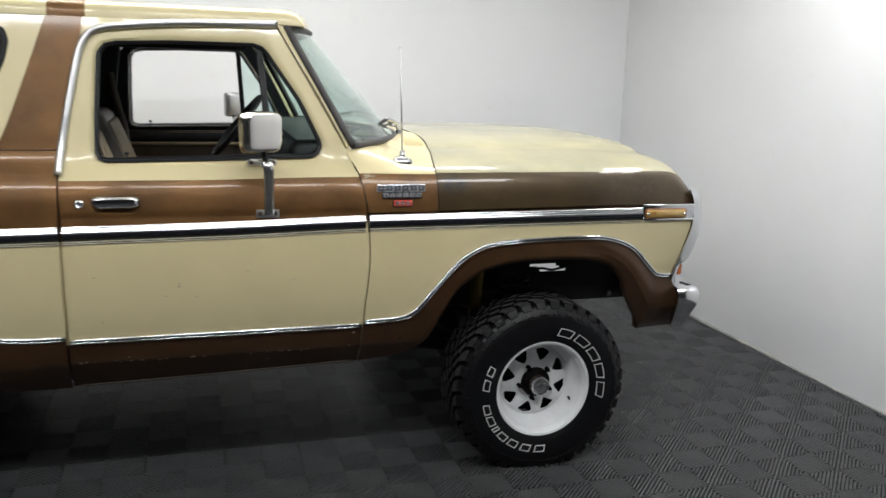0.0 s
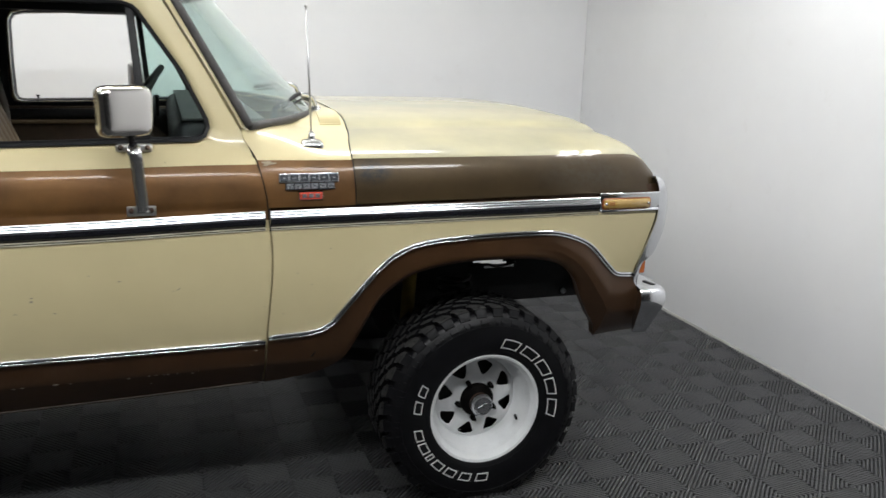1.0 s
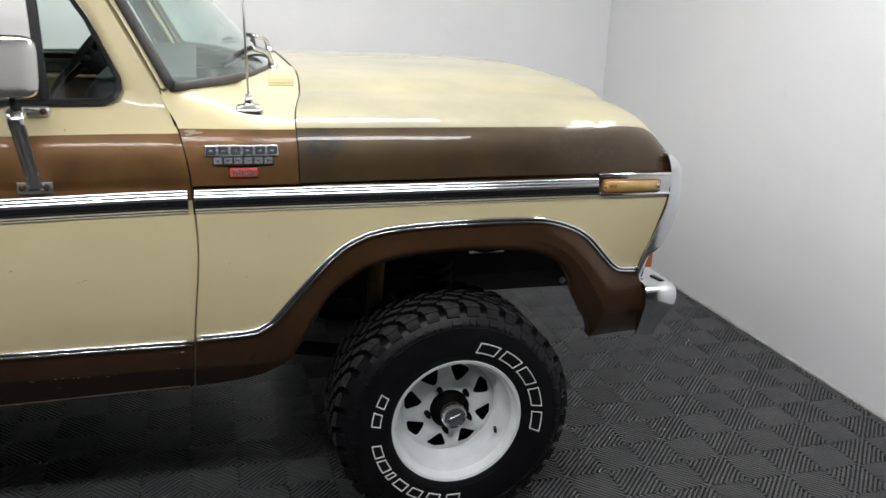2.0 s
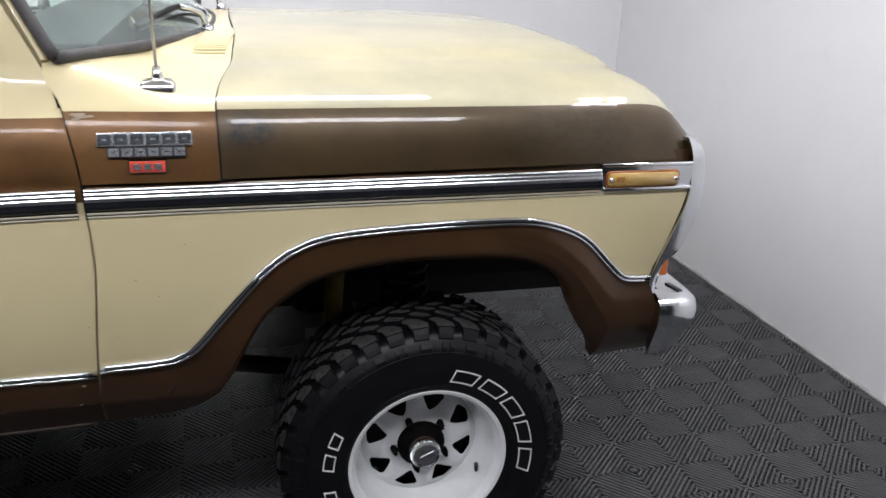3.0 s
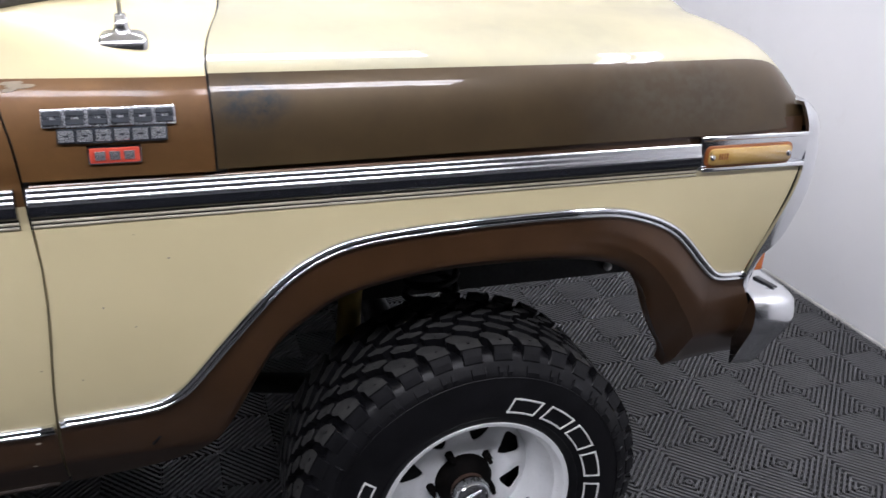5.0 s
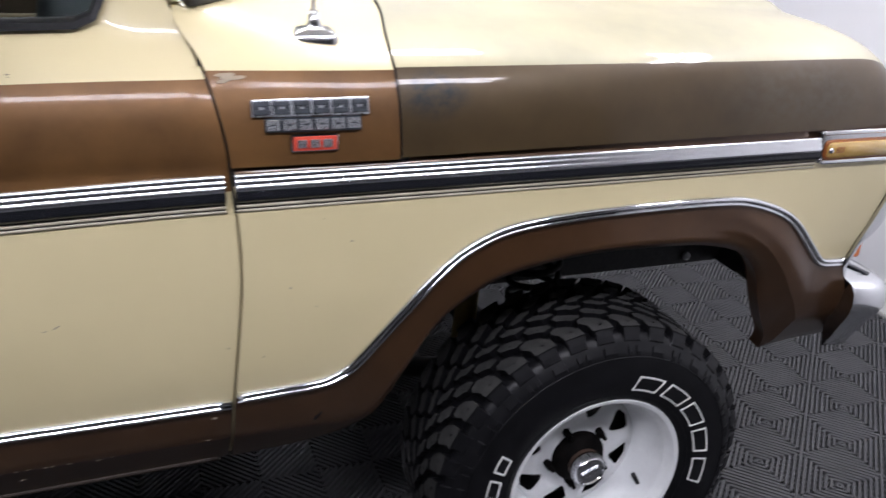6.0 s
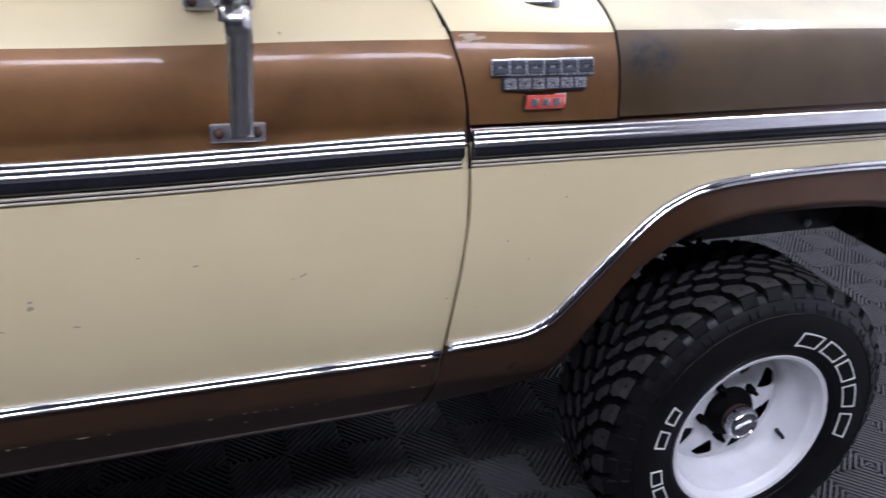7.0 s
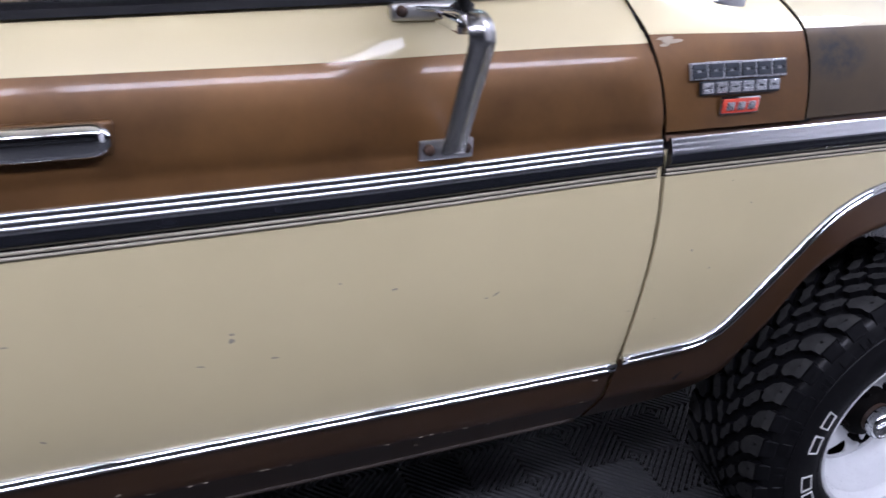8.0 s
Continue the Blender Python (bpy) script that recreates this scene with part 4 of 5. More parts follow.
bm = bmesh.new()
box(bm, (-3.80, YC, .60), (.14, 1.86, .17), 0.03, seg=3)
part("rear_bumper", bm, BUMPER, vehicle)

# the roof's side between rail and roof
bm = bmesh.new()
rail_z = pchip([-1.76, -1.70, -1.64, -1.44, -1.22, -1.03], [1.70, 1.742, 1.758, 1.778, 1.786, 1.788])
sheet(bm, 40, 3, lambda u, v: S(-1.755 + .70 * u, rail_z(-1.755 + .70 * u) - .004 + (1.796 - rail_z(-1.755 + .70 * u)) * v, -.002))
part("roof_side", bm, CREAM, vehicle, thick=0.004, inward=MID, mirrored=True)
# black trim round the inside of both windows
bm = bmesh.new()
nn_ = len(OUTER) * SUB
sheet(bm, nn_, 3, lambda u, v: S(*[a + (b - a) * (.12 + .80 * v) for a, b in zip(loop_at(OUTER, u), loop_at(INNER, u))], -.045), None, closed_u=True)
part("inner_window_trim", bm, DARK_TRIM, vehicle, thick=0.006, inward=MID, mirrored=True)

# ---- front end ----
side_e = pchip([.765, .80, .86, .922, 1.06, 1.12, 1.160, 1.180], [.598, .580, .590, .609, .643, .6445, .641, .636])
front_e = pchip([.765, .80, .855, .875, .90, 1.0, 1.10, 1.14, 1.160, 1.173, 1.180], [.618, .632, .640, .676, .690, .712, .715, .706, .694, .678, .660])


def bezel_fn(u, v):
    z = .765 + .415 * v
    a, b = side_e(z), front_e(z)
    s = math.sin(u * math.pi / 2)
    c = 1 - math.cos(u * math.pi / 2)
    y0 = side_y(min(z, 1.19)) + tuck(.62, z) - 0.008 + .012 * smooth((z - 1.13) / .06)
    return Vector((a + (b - a) * s, y0 + .075 * c, z))


bm = bmesh.new()
sheet(bm, 14, 40, bezel_fn)
sheet(bm, 14, 4, lambda u, v: bezel_fn(u, 1).lerp(Vector((.634, bezel_fn(1, 1).y + .015, 1.176)), v))
sheet(bm, 8, 40, lambda u, v: Vector((front_e(.765 + .415 * v) - .012 * u, bezel_fn(1, v).y + .30 * u, .765 + .415 * v)))
bmesh.ops.remove_doubles(bm, verts=bm.verts, dist=0.0003)
bez, bez_far = part("headlamp_bezel", bm, BUMPER, vehicle, "bright headlamp surround", thick=0.008, inward=(.2, YC, 1.0), mirrored=True)
for owner, far in ((bez, 0), (bez_far, 1)):
    sy = (lambda y: 2 * YC - y) if far else (lambda y: y)
    bm = bmesh.new()
    box(bm, (.620, sy(.060), .834), (.040, .046, .050), 0.006, seg=3)
    part("turn_signal", bm, ORANGE, owner, "orange turn signal lens")
    bm = bmesh.new()
    m = Matrix.Translation((.70, sy(.24), 1.0)) @ Matrix.Rotation(math.pi / 2, 4, "Y")
    lathe(bm, [(.095, .012), (.09, .02), (.06, .032), (.0, .038)], 28, m)
    part("headlamp", bm, GLASS, owner, "round headlamp")
    bm = bmesh.new()
    lathe(bm, [(.093, .014), (.07, .004), (.0, -.004)], 28, m)
    part("reflector", bm, CHROME, owner)
bm = bmesh.new()
box(bm, (.672, YC, 1.0), (.03, 1.22, .30), 0.006)
grille = part("grille", bm, DARK_TRIM, vehicle, "black grille with bright bars")
for k in range(5):
    bm = bmesh.new()
    box(bm, (.694, YC, .88 + .06 * k), (.02, 1.22, .014), 0.004)
    part("grille_bar", bm, CHROME, grille)
bm = bmesh.new()
box(bm, (.685, YC, 1.170), (.05, 1.24, .020), 0.008)
part("grille_header", bm, CHROME, grille, "bright strip under the hood edge")

# bumper
plan = spline([(.604, -.011, 0), (.655, -.020, 0), (.702, -.010, 0), (.731, .020, 0), (.744, .085, 0), (.750, .30, 0), (.752, YC, 0)], 40)
SEC = [(.100, .752), (.050, .758), (.020, .754), (.005, .740), (.0, .714), (.002, .692), (.010, .674), (.030, .637), (.048, .602), (.062, .574), (.072, .568)]


def bumper(u, v):
    k = round(u * 80)
    side = k > 40
    i = 80 - k if side else k
    p = plan[i]
    t = (plan[min(i + 1, 40)] - plan[max(i - 1, 0)]).normalized()
    nn = Vector((-t.y, t.x, 0))
    d, z = SEC[round(v * 10)]
    q = p + nn * d
    return Vector((q.x, 2 * YC - q.y if side else q.y, z))


bm = bmesh.new()
bumper_rows = sheet(bm, 80, 10, bumper)
for end in (0, -1):
    bm.faces.new([r[end] for r in bumper_rows])
part("front_bumper", bm, BUMPER, vehicle, "worn silver front bumper", thick=0.005, inward=(.3, YC, .66), sharp=62)
bm = bmesh.new()
box(bm, (.60, .14, .680), (.10, .05, .09), 0.01)
part("bumper_bracket", bm, BLACK, vehicle, mirrored=True)
bm = bmesh.new()
box(bm, (.687, .075, .7575), (.016, .058, .005), 0.0015, Matrix.Rotation(radians(8), 3, "Z"))
part("bumper_slot", bm, INSERT, vehicle, "dark slot in the top of the bumper", mirrored=True)

# ---- chips in the paint ----
random.seed(21)


def chip(bm, x, z, w, h, tilt=0.0):
    c = S(x, z, 0.0006)
    n = 8
    ring = []
    for k in range(n):
        a = 2 * math.pi * k / n
        r = random.uniform(.7, 1.1)
        dx, dz = w / 2 * r * math.cos(a), h / 2 * r * math.sin(a)
        ring.append(bm.verts.new(S(x + dx * math.cos(tilt) - dz * math.sin(tilt), z + dx * math.sin(tilt) + dz * math.cos(tilt), 0.0006)))
    bm.faces.new(ring)


WORN_EDGE = varied("worn_brown_edge", (0.014, 0.008, 0.005), (0.034, 0.022, 0.014), 40, 0.75)
CHIP_DARK = varied("bare_dark_chip", (0.24, 0.21, 0.16), (0.34, 0.30, 0.23), 90, 0.7)
CHIP_PALE = varied("pale_primer_chip", (0.42, 0.34, 0.24), (0.60, 0.52, 0.40), 90, 0.7)
bm = bmesh.new()
for x, z, w, h, tl in ((-1.197, .908, .012, .003, .1), (-1.029, .873, .016, .003, .5), (-1.045, .868, .008, .002, 0), (-1.438, .862, .011, .008, .3), (-1.437, .873, .010, .004, .1), (-1.378, .821, .012, .003, -.1),
                       (-1.482, .826, .014, .0022, -.2), (-1.72, .905, .012, .002, 0), (-1.70, .74, .010, .003, -.4), (-.559, .977, .006, .003, 0), (-1.28, .93, .006, .002, 0), (-.665, .90, .004, .004, 0), (-.62, .86, .004, .003, 0)):
    chip(bm, x, z, w, h, tl)
ch = part("paint_chips", bm, CHIP_DARK, door, "small dark paint chips", thick=0.0003, inward=MID, smooth=False)
ch["kind"] = "stuff"
bm = bmesh.new()
for k in range(27):
    x = -1.80 + 1.02 * random.random() ** 1.1
    chip(bm, x, random.gauss(.579, .0028) if random.random() < .9 else random.uniform(.54, .64), random.uniform(.003, .012), random.uniform(.0015, .004), random.uniform(-.3, .3))
chip(bm, -1.40, .579, .022, .006)
chip(bm, -.80, .640, .010, .004)
ch = part("rocker_chips", bm, CHIP_PALE, door, "pale stone chips along the foot of the door", thick=0.0003, inward=MID, smooth=False)
ch["kind"] = "stuff"
bm = bmesh.new()
sweep(bm, [S(x, door_foot_z(x) + .003, .001) for x in [-1.805 + 1.015 * k / 40 for k in range(41)]], [(-.005, -.004), (-.005, .003), (-.001, .0035), (.002, .001), (.002, -.004)])
part("foot_edge", bm, WORN_EDGE, door, "worn pale lower edge of the door")
# grey filler at the cowl's crease
FILLER = varied("grey_filler", (0.22, 0.17, 0.115), (0.36, 0.30, 0.21), 60, 0.5)
bm = bmesh.new()
chip(bm, -.750, 1.2515, .034, .009, .05)
chip(bm, -.738, 1.2475, .050, .006, .02)
chip(bm, -.753, 1.2435, .026, .006, .1)
for v in bm.verts:
    v.co.y -= .003
part("filler_patch", bm, FILLER, vehicle, "grey filler patch", thick=0.0004, inward=MID, smooth=False)
# ---- badge: bright raised blocks and a red plate ----
bm = bmesh.new()
box(bm, S(-.620, 1.150, .004), (.076, .006, .028), 0.002)
badge = part("badge", bm, CHROME, vehicle, "bright three-row badge with a red plate")
bm = bmesh.new()
box(bm, S(-.620, 1.150, .0078), (.070, .003, .023), 0.001)
part("red_plate", bm, RED, badge, "red enamel plate")
for k in range(3):
    bm = bmesh.new()
    box(bm, S(-.6405 + .0205 * k, 1.150, .0095), (.0150, .003, .0135), 0.001)
    part("bright_block", bm, BADGE, badge)


def hollow(bm, c, w, h, th, bar, lean=0.0):
    """A raised block outlined by four bars."""
    for dx, dz, sx, sz in ((0, h / 2 - bar / 2, w, bar), (0, -h / 2 + bar / 2, w, bar), (-w / 2 + bar / 2, 0, bar, h - 2 * bar), (w / 2 - bar / 2, 0, bar, h - 2 * bar)):
        vs = box(bm, (0, 0, 0), (sx, th, sz), 0.0008, seg=1)
        for v in vs:
            v.co += Vector((dx + lean * (dz + v.co.z), 0, dz))
            v.co = c + v.co


for n, x0, x1, z, h, plate_mat, face_mat in ((6, -.716, -.529, 1.2040, .028, BADGE, BADGE_DARK), (6, -.697, -.543, 1.1785, .023, BADGE_DARK, BADGE)):
    w = (x1 - x0) / n
    for k in range(n):
        c = S(x0 + w * (k + .5), z, .0035)
        t = (S(c.x, z + .01) - S(c.x, z - .01))
        turn = Matrix.Rotation(-math.atan2(t.y, t.z), 3, "X")
        bm = bmesh.new()
        box(bm, (0, 0, 0), (w * (1.0 if k % 2 else .985), .006, h * (1.0 if k % 3 else .95)), 0.0012, seg=1)
        for v in bm.verts:
            v.co = c + turn @ v.co
        part("badge_block", bm, plate_mat, badge)
        bm = bmesh.new()
        hollow(bm, Vector((0, 0, 0)), w * .82, h * .74, .004, h * (.29 if h > .025 else .31))
        for v in bm.verts:
            v.co = c + turn @ (v.co + Vector((0, -.0042, 0)))
        part("raised_outline", bm, face_mat, badge)


# ---- wheels ----
TYRE_R = 0.380
RUST_DARK = varied("oily_rust", (0.016, 0.009, 0.006), (0.055, 0.028, 0.016), 40, 0.55, fine=0.3)
HUB = varied("oily_black_hub", (0.0015, 0.0015, 0.0015), (0.005, 0.004, 0.0035), 40, 0.7, fine=0.3, spec=0.05)


def wheel(parent):
    """The near front wheel; the face of its rim lies at y = 0, its axle along y."""
    o = Vector((0, 0, AXLE_Z))

    def pol(r, a, y):
        return o + Vector((r * math.cos(a), y, r * math.sin(a)))

    # rim: lip, barrel, and the disc with eight windows
    bm = bmesh.new()
    prof = [(.2035, .012), (.2085, .004), (.2085, -.001), (.206, -.004), (.201, -.002), (.198, .004), (.196, .014), (.190, .020), (.187, .040), (.183, .060), (.176, .076), (.168, .088), (.163, .100), (.161, .112)]
    sheet(bm, 96, len(prof) - 1, lambda u, v: pol(prof[round(v * (len(prof) - 1))][0], 2 * math.pi * u, prof[round(v * (len(prof) - 1))][1]), None, closed_u=True)
    rim = part("wheel", bm, WHEEL_WHITE, parent, "white spoked steel wheel with traces of rust", thick=0.004, inward=(0, .3, AXLE_Z))
    depth = pchip([.045, .062, .075, .10, .13, .155, .166], [.088, .088, .094, .094, .100, .106, .112])
    win = pchip([.094, .100, .110, .125, .138, .143], [.02, .09, .14, .20, .235, .20])
    radii = [.046, .060, .072, .085, .0935, .094, .100, .106, .112, .120, .128, .136, .1425, .143, .150, .157, .163]
    bm = bmesh.new()
    for k in range(8):
        c0, c1 = radians(-15 + 45 * k), radians(30 + 45 * k)

        def sector(u, v):
            r = radii[round(v * (len(radii) - 1))]
            a = win(r) if .094 <= r <= .143 and not (r == .0935) else 0.0
            if .0935 < r < .1431:
                lo, hi = c0 + a, c1 - a
            else:
                lo, hi = c0, c1
            return pol(r, lo + (hi - lo) * u, depth(r) - .006 * math.sin(math.pi * u) * smooth((r - .09) / .02) * smooth((.155 - r) / .02))
        sheet(bm, 8, len(radii) - 1, sector)
    bmesh.ops.remove_doubles(bm, verts=bm.verts, dist=0.0003)
    part("spoke_disc", bm, WHEEL_WHITE, rim, "white disc with eight windows", thick=0.005, inward=(0, .3, AXLE_Z))
    bm = bmesh.new()
    m = Matrix.Translation(pol(0, 0, .30)) @ Matrix.Rotation(math.pi / 2, 4, "X")
    lathe(bm, [(.16, -.02), (.16, .13), (.145, .165), (.06, .165), (.0, .165)], 40, m)
    part("brake_drum", bm, BLACK, rim, "black brake drum behind the wheel")
    # hub: dark sleeve, chrome locking cap
    m = Matrix.Translation(pol(0, 0, .11)) @ Matrix.Rotation(math.pi / 2, 4, "X")
    bm = bmesh.new()
    lathe(bm, [(.064, -.01), (.064, .032), (.056, .045), (.040, .048), (.037, .060), (.036, .068)], 36, m)
    part("hub_sleeve", bm, HUB, rim, "dark rusty hub sleeve")
    bm = bmesh.new()
    lathe(bm, [(.0385, .064), (.040, .068), (.040, .078), (.038, .086), (.035, .090), (.032, .0905), (.030, .087), (.020, .086), (.0, .086)], 40, m)
    for k in range(30):
        a = 2 * math.pi * k / 30
        box(bm, m @ Vector((.0397 * math.cos(a), .0397 * math.sin(a), .077)), (.0032, .014, .0032), 0.001, seg=1)
    collar = bmesh.new()
    lathe(collar, [(.036, .044), (.0385, .046), (.0385, .058), (.0370, .063)], 32, m)
    part("hub_collar", collar, RUST_DARK, rim, "rusty hub collar")
    cap = part("hub_cap", bm, CHROME, rim, "chrome locking hub cap")
    bm = bmesh.new()
    box(bm, m @ Vector((0, 0, .088)), (.044, .008, .010), 0.002, Matrix.Rotation(radians(-22), 3, "Y"))
    part("hub_dial", bm, STEEL, rim, "dial bar of the hub cap")
    for k in range(5):
        a = radians(45 + 72 * k)
        bm = bmesh.new()
        c = pol(.0735, a, .094)
        rod(bm, c + Vector((0, .004, 0)), c + Vector((0, -.020, 0)), .0105, 6, .0095)
        rod(bm, c + Vector((0, -.018, 0)), c + Vector((0, -.034, 0)), .006, 10, .005)
        part("lug_nut", bm, HUB, rim, "dark wheel nut")
    bm = bmesh.new()
    c = pol(.172, radians(-27), .070)
    rod(bm, c, c + Vector((-.010, -.034, .004)), .006, 10, .0045)
    part("valve_stem", bm, RUBBER, rim, "short black valve stem")
    # rust streaks where disc and barrel meet
    random.seed(11)
    for k in range(20):
        a = radians(random.choice((-70, -75, -80, -10, 0, 8, 15, 200, 215, 140)) + random.uniform(-6, 6))
        bm = bmesh.new()
        da = random.uniform(.05, .32)
        sheet(bm, 6, 1, lambda u, v: pol(.1622 - .0012 * v, a + da * u, .1015 + .0065 * v * random.uniform(.4, 1)))
        part("rust_spot", bm, RUST, rim, thick=0.0006, inward=(0, .3, AXLE_Z))

    # tyre
    def settle(p):
        if p.z < 0.004:
            p.y += -0.010 * smooth((0.03 - p.z) / .05) if p.y < .1 else 0.0
            p.z = 0.004
        return p
    side = [(.203, .010), (.207, -.004), (.213, -.010), (.222, -.012), (.235, -.0165), (.255, -.0195), (.275, -.020), (.295, -.0195), (.315, -.017), (.325, -.0155), (.332, -.011), (.346, -.0035), (.355, .004),
            (.361, .012), (.362, .03), (.3625, .07), (.363, .13)]
    whole = side + [(r, .26 - y) for r, y in reversed(side[:-1])]
    bm = bmesh.new()
    sheet(bm, 120, len(whole) - 1, lambda u, v: settle(pol(whole[round(v * (len(whole) - 1))][0], 2 * math.pi * u, whole[round(v * (len(whole) - 1))][1])), None, closed_u=True)
    part("tyre", bm, RUBBER, rim, "black mud-terrain tyre with white outlined sidewall blocks")
    side_at = pchip([r for r, y in side[4:]], [y for r, y in side[4:]])
    # rings on the sidewall
    for r0 in (.2245, .2295, .318):
        bm = bmesh.new()
        sheet(bm, 120, 3, lambda u, v: settle(pol(r0 + (0, .0004, .0016, .002)[round(v * 3)], 2 * math.pi * u, (-.0125 if r0 < .23 else side_at(r0)) - (0, .0016, .0016, 0)[round(v * 3)])), None, closed_u=True)
        part("sidewall_ring", bm, RUBBER, rim)

    # tread blocks
    bm = bmesh.new()
    flank = bmesh.new()
    N = 36
    step = 2 * math.pi / N

    def block(bm, a0, a1, prof, bend=(), taper=.05):
        """prof: (y, inner radius, outer radius) stations across the tread; bend: angle added at each."""
        rings = []
        for i, (y, r0, r1) in enumerate(prof):
            s = bend[i] * step if bend else 0.0
            e = (a1 - a0) * taper
            rings.append([bm.verts.new(settle(pol(r, a + s, y))) for r, a in ((r0, a0 - e), (r1, a0 + e), (r1, a1 - e), (r0, a1 + e))])
        for p, q in zip(rings, rings[1:]):
            for k in range(4):
                bm.faces.new((p[k], p[(k + 1) % 4], q[(k + 1) % 4], q[k]))
        bm.faces.new(rings[0])
        bm.faces.new(list(reversed(rings[-1])))
    R, L = TYRE_R, .3585
    # outlines of the blocks: (across the tread, share of one pitch)
    SHOULDER = ((.0125, .04), (.0125, .78), (.030, .82), (.044, 1.00), (.056, .98), (.060, .70), (.050, .36), (.030, .10))
    SHOULDER_LONG = ((.0125, .02), (.0125, .80), (.032, .85), (.048, 1.06), (.062, 1.02), (.066, .72), (.054, .34), (.034, .08))
    HOOK = ((.0690, .78), (.0640, 1.12), (.072, 1.30), (.080, 1.58), (.0940, 1.66), (.0995, 1.40), (.090, 1.12), (.080, .84))
    MIDDLE = ((.1055, .46), (.1030, .86), (.110, .98), (.117, 1.28), (.1270, 1.32), (.128, .92), (.120, .76), (.114, .48))

    def lug(g, b, outline):
        """A tread block of the given outline, with a slight draft to its sides."""
        cy = sum(y for y, a in outline) / len(outline)
        ca = sum(a for y, a in outline) / len(outline)
        top = [bm.verts.new(settle(pol(R - .0035 * smooth((.030 - y) / .02), b + (ca + (a - ca) * .92) * step, g(cy + (y - cy) * .96)))) for y, a in outline]
        low = [bm.verts.new(settle(pol(L, b + (ca + (a - ca) * .97) * step, g(cy + (y - cy) * .99)))) for y, a in outline]
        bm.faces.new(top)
        # Sides take the near-black rubber, so colour deepens the shade between the worn tops.
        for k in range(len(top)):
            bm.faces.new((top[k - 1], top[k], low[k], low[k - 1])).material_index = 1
    for k in range(N):
        f = k % 2
        for mir in (0, 1):
            g = (lambda y: .26 - y) if mir else (lambda y: y)
            b = (k + (.5 if mir else 0)) * step
            lug(g, b, SHOULDER_LONG if f else SHOULDER)
            lug(g, b, HOOK)
            lug(g, b, MIDDLE)
            fl = [(g(.0115), .350, .3745), (g(.004), .346, .3625), (g(-.002), .343, .3515)]
            block(flank, b + .10 * step, b + .76 * step, fl)
            # small lugs further down the sidewall
            pr = [(g(-.0165), .320, .3225), (g(-.0150), .321, .331), (g(-.0075), .331, .3425)]
            if f:
                block(flank, b + .06 * step, b + .58 * step, pr)
            else:
                block(flank, b + .10 * step, b + .28 * step, pr)
                block(flank, b + .46 * step, b + .62 * step, pr)
            # stud hole in the lug's face
            block(flank, b + .40 * step, b + .47 * step, [(g(.027), R - .002, R + .0003), (g(.0305), R - .002, R + .0004)])
            block(flank, b + 1.20 * step, b + 1.27 * step, [(g(.077), R - .002, R + .0004), (g(.0805), R - .002, R + .0004)])
    for q in (bm, flank):
        bmesh.ops.recalc_face_normals(q, faces=q.faces)
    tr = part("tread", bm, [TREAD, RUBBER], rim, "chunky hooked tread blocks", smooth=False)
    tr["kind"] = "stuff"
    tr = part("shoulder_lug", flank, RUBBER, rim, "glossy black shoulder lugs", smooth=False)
    tr["kind"] = "stuff"

    # white outlined blocks on the sidewall
    def sidewall_block(a, rc, w, h, lean, bars):
        bm = bmesh.new()
        b = .0033
        hw, hh = w / 2, h / 2
        segs = [(-hw, -hh, hw, -hh + b), (-hw, hh - b, hw, hh), (-hw, -hh + b, -hw + b, hh - b), (hw - b, -hh + b, hw, hh - b)] + bars
        for s0, t0, s1, t1 in segs:
            rows = []
            for t in (t0, t1):
                row = []
                for j in range(5):
                    s = s0 + (s1 - s0) * j / 4
                    r = rc + t
                    th = a - (s + lean * t) / rc
                    row.append((r, th))
                rows.append(row)
            top = [[bm.verts.new(pol(r, th, side_at(r) - .0022)) for r, th in row] for row in rows]
            low = [[bm.verts.new(pol(r, th, side_at(r) + .001)) for r, th in row] for row in rows]
            for j in range(4):
                bm.faces.new((top[0][j], top[0][j + 1], top[1][j + 1], top[1][j]))
                bm.faces.new((top[0][j], top[0][j + 1], low[0][j + 1], low[0][j]))
                bm.faces.new((top[1][j], top[1][j + 1], low[1][j + 1], low[1][j]))
            for j in (0, 4):
                bm.faces.new((top[0][j], top[1][j], low[1][j], low[0][j]))
        part("sidewall_block", bm, LETTER, rim, smooth=False)
    for a in (71.5, 52.5, 34.0, 15.5, -3.5):
        sidewall_block(radians(a), .257, .066, .036, .25, [])
    for a, w in ((157.5, .040), (171.0, .046), (194.5, .044), (206.5, .044), (216.0, .018), (226.5, .044), (239.5, .044), (253.5, .044), (268.0, .046)):
        sidewall_block(radians(a), .261, w, .030, .2, [])
    return rim


front_wheel = wheel(vehicle)


def turned_copy(src, move):
    made = {}
    for ob in (src, *src.children_recursive):
        made[ob] = ob.copy()
        scene.collection.objects.link(made[ob])
        made[ob].parent = made.get(ob.parent, ob.parent)
        made[ob].matrix_parent_inverse = ob.matrix_parent_inverse
    made[src].matrix_basis = move @ src.matrix_basis
    return made[src]


half = Matrix.Rotation(math.pi, 4, "Z")
for m in (Matrix.Translation((REAR_X, 0, 0)), Matrix.Translation((0, 2 * YC, 0)) @ half, Matrix.Translation((REAR_X, 2 * YC, 0)) @ half):
    world_m = m
    w = turned_copy(front_wheel, Matrix.Identity(4))
    w.matrix_parent_inverse = world_of(vehicle).inverted() @ world_m

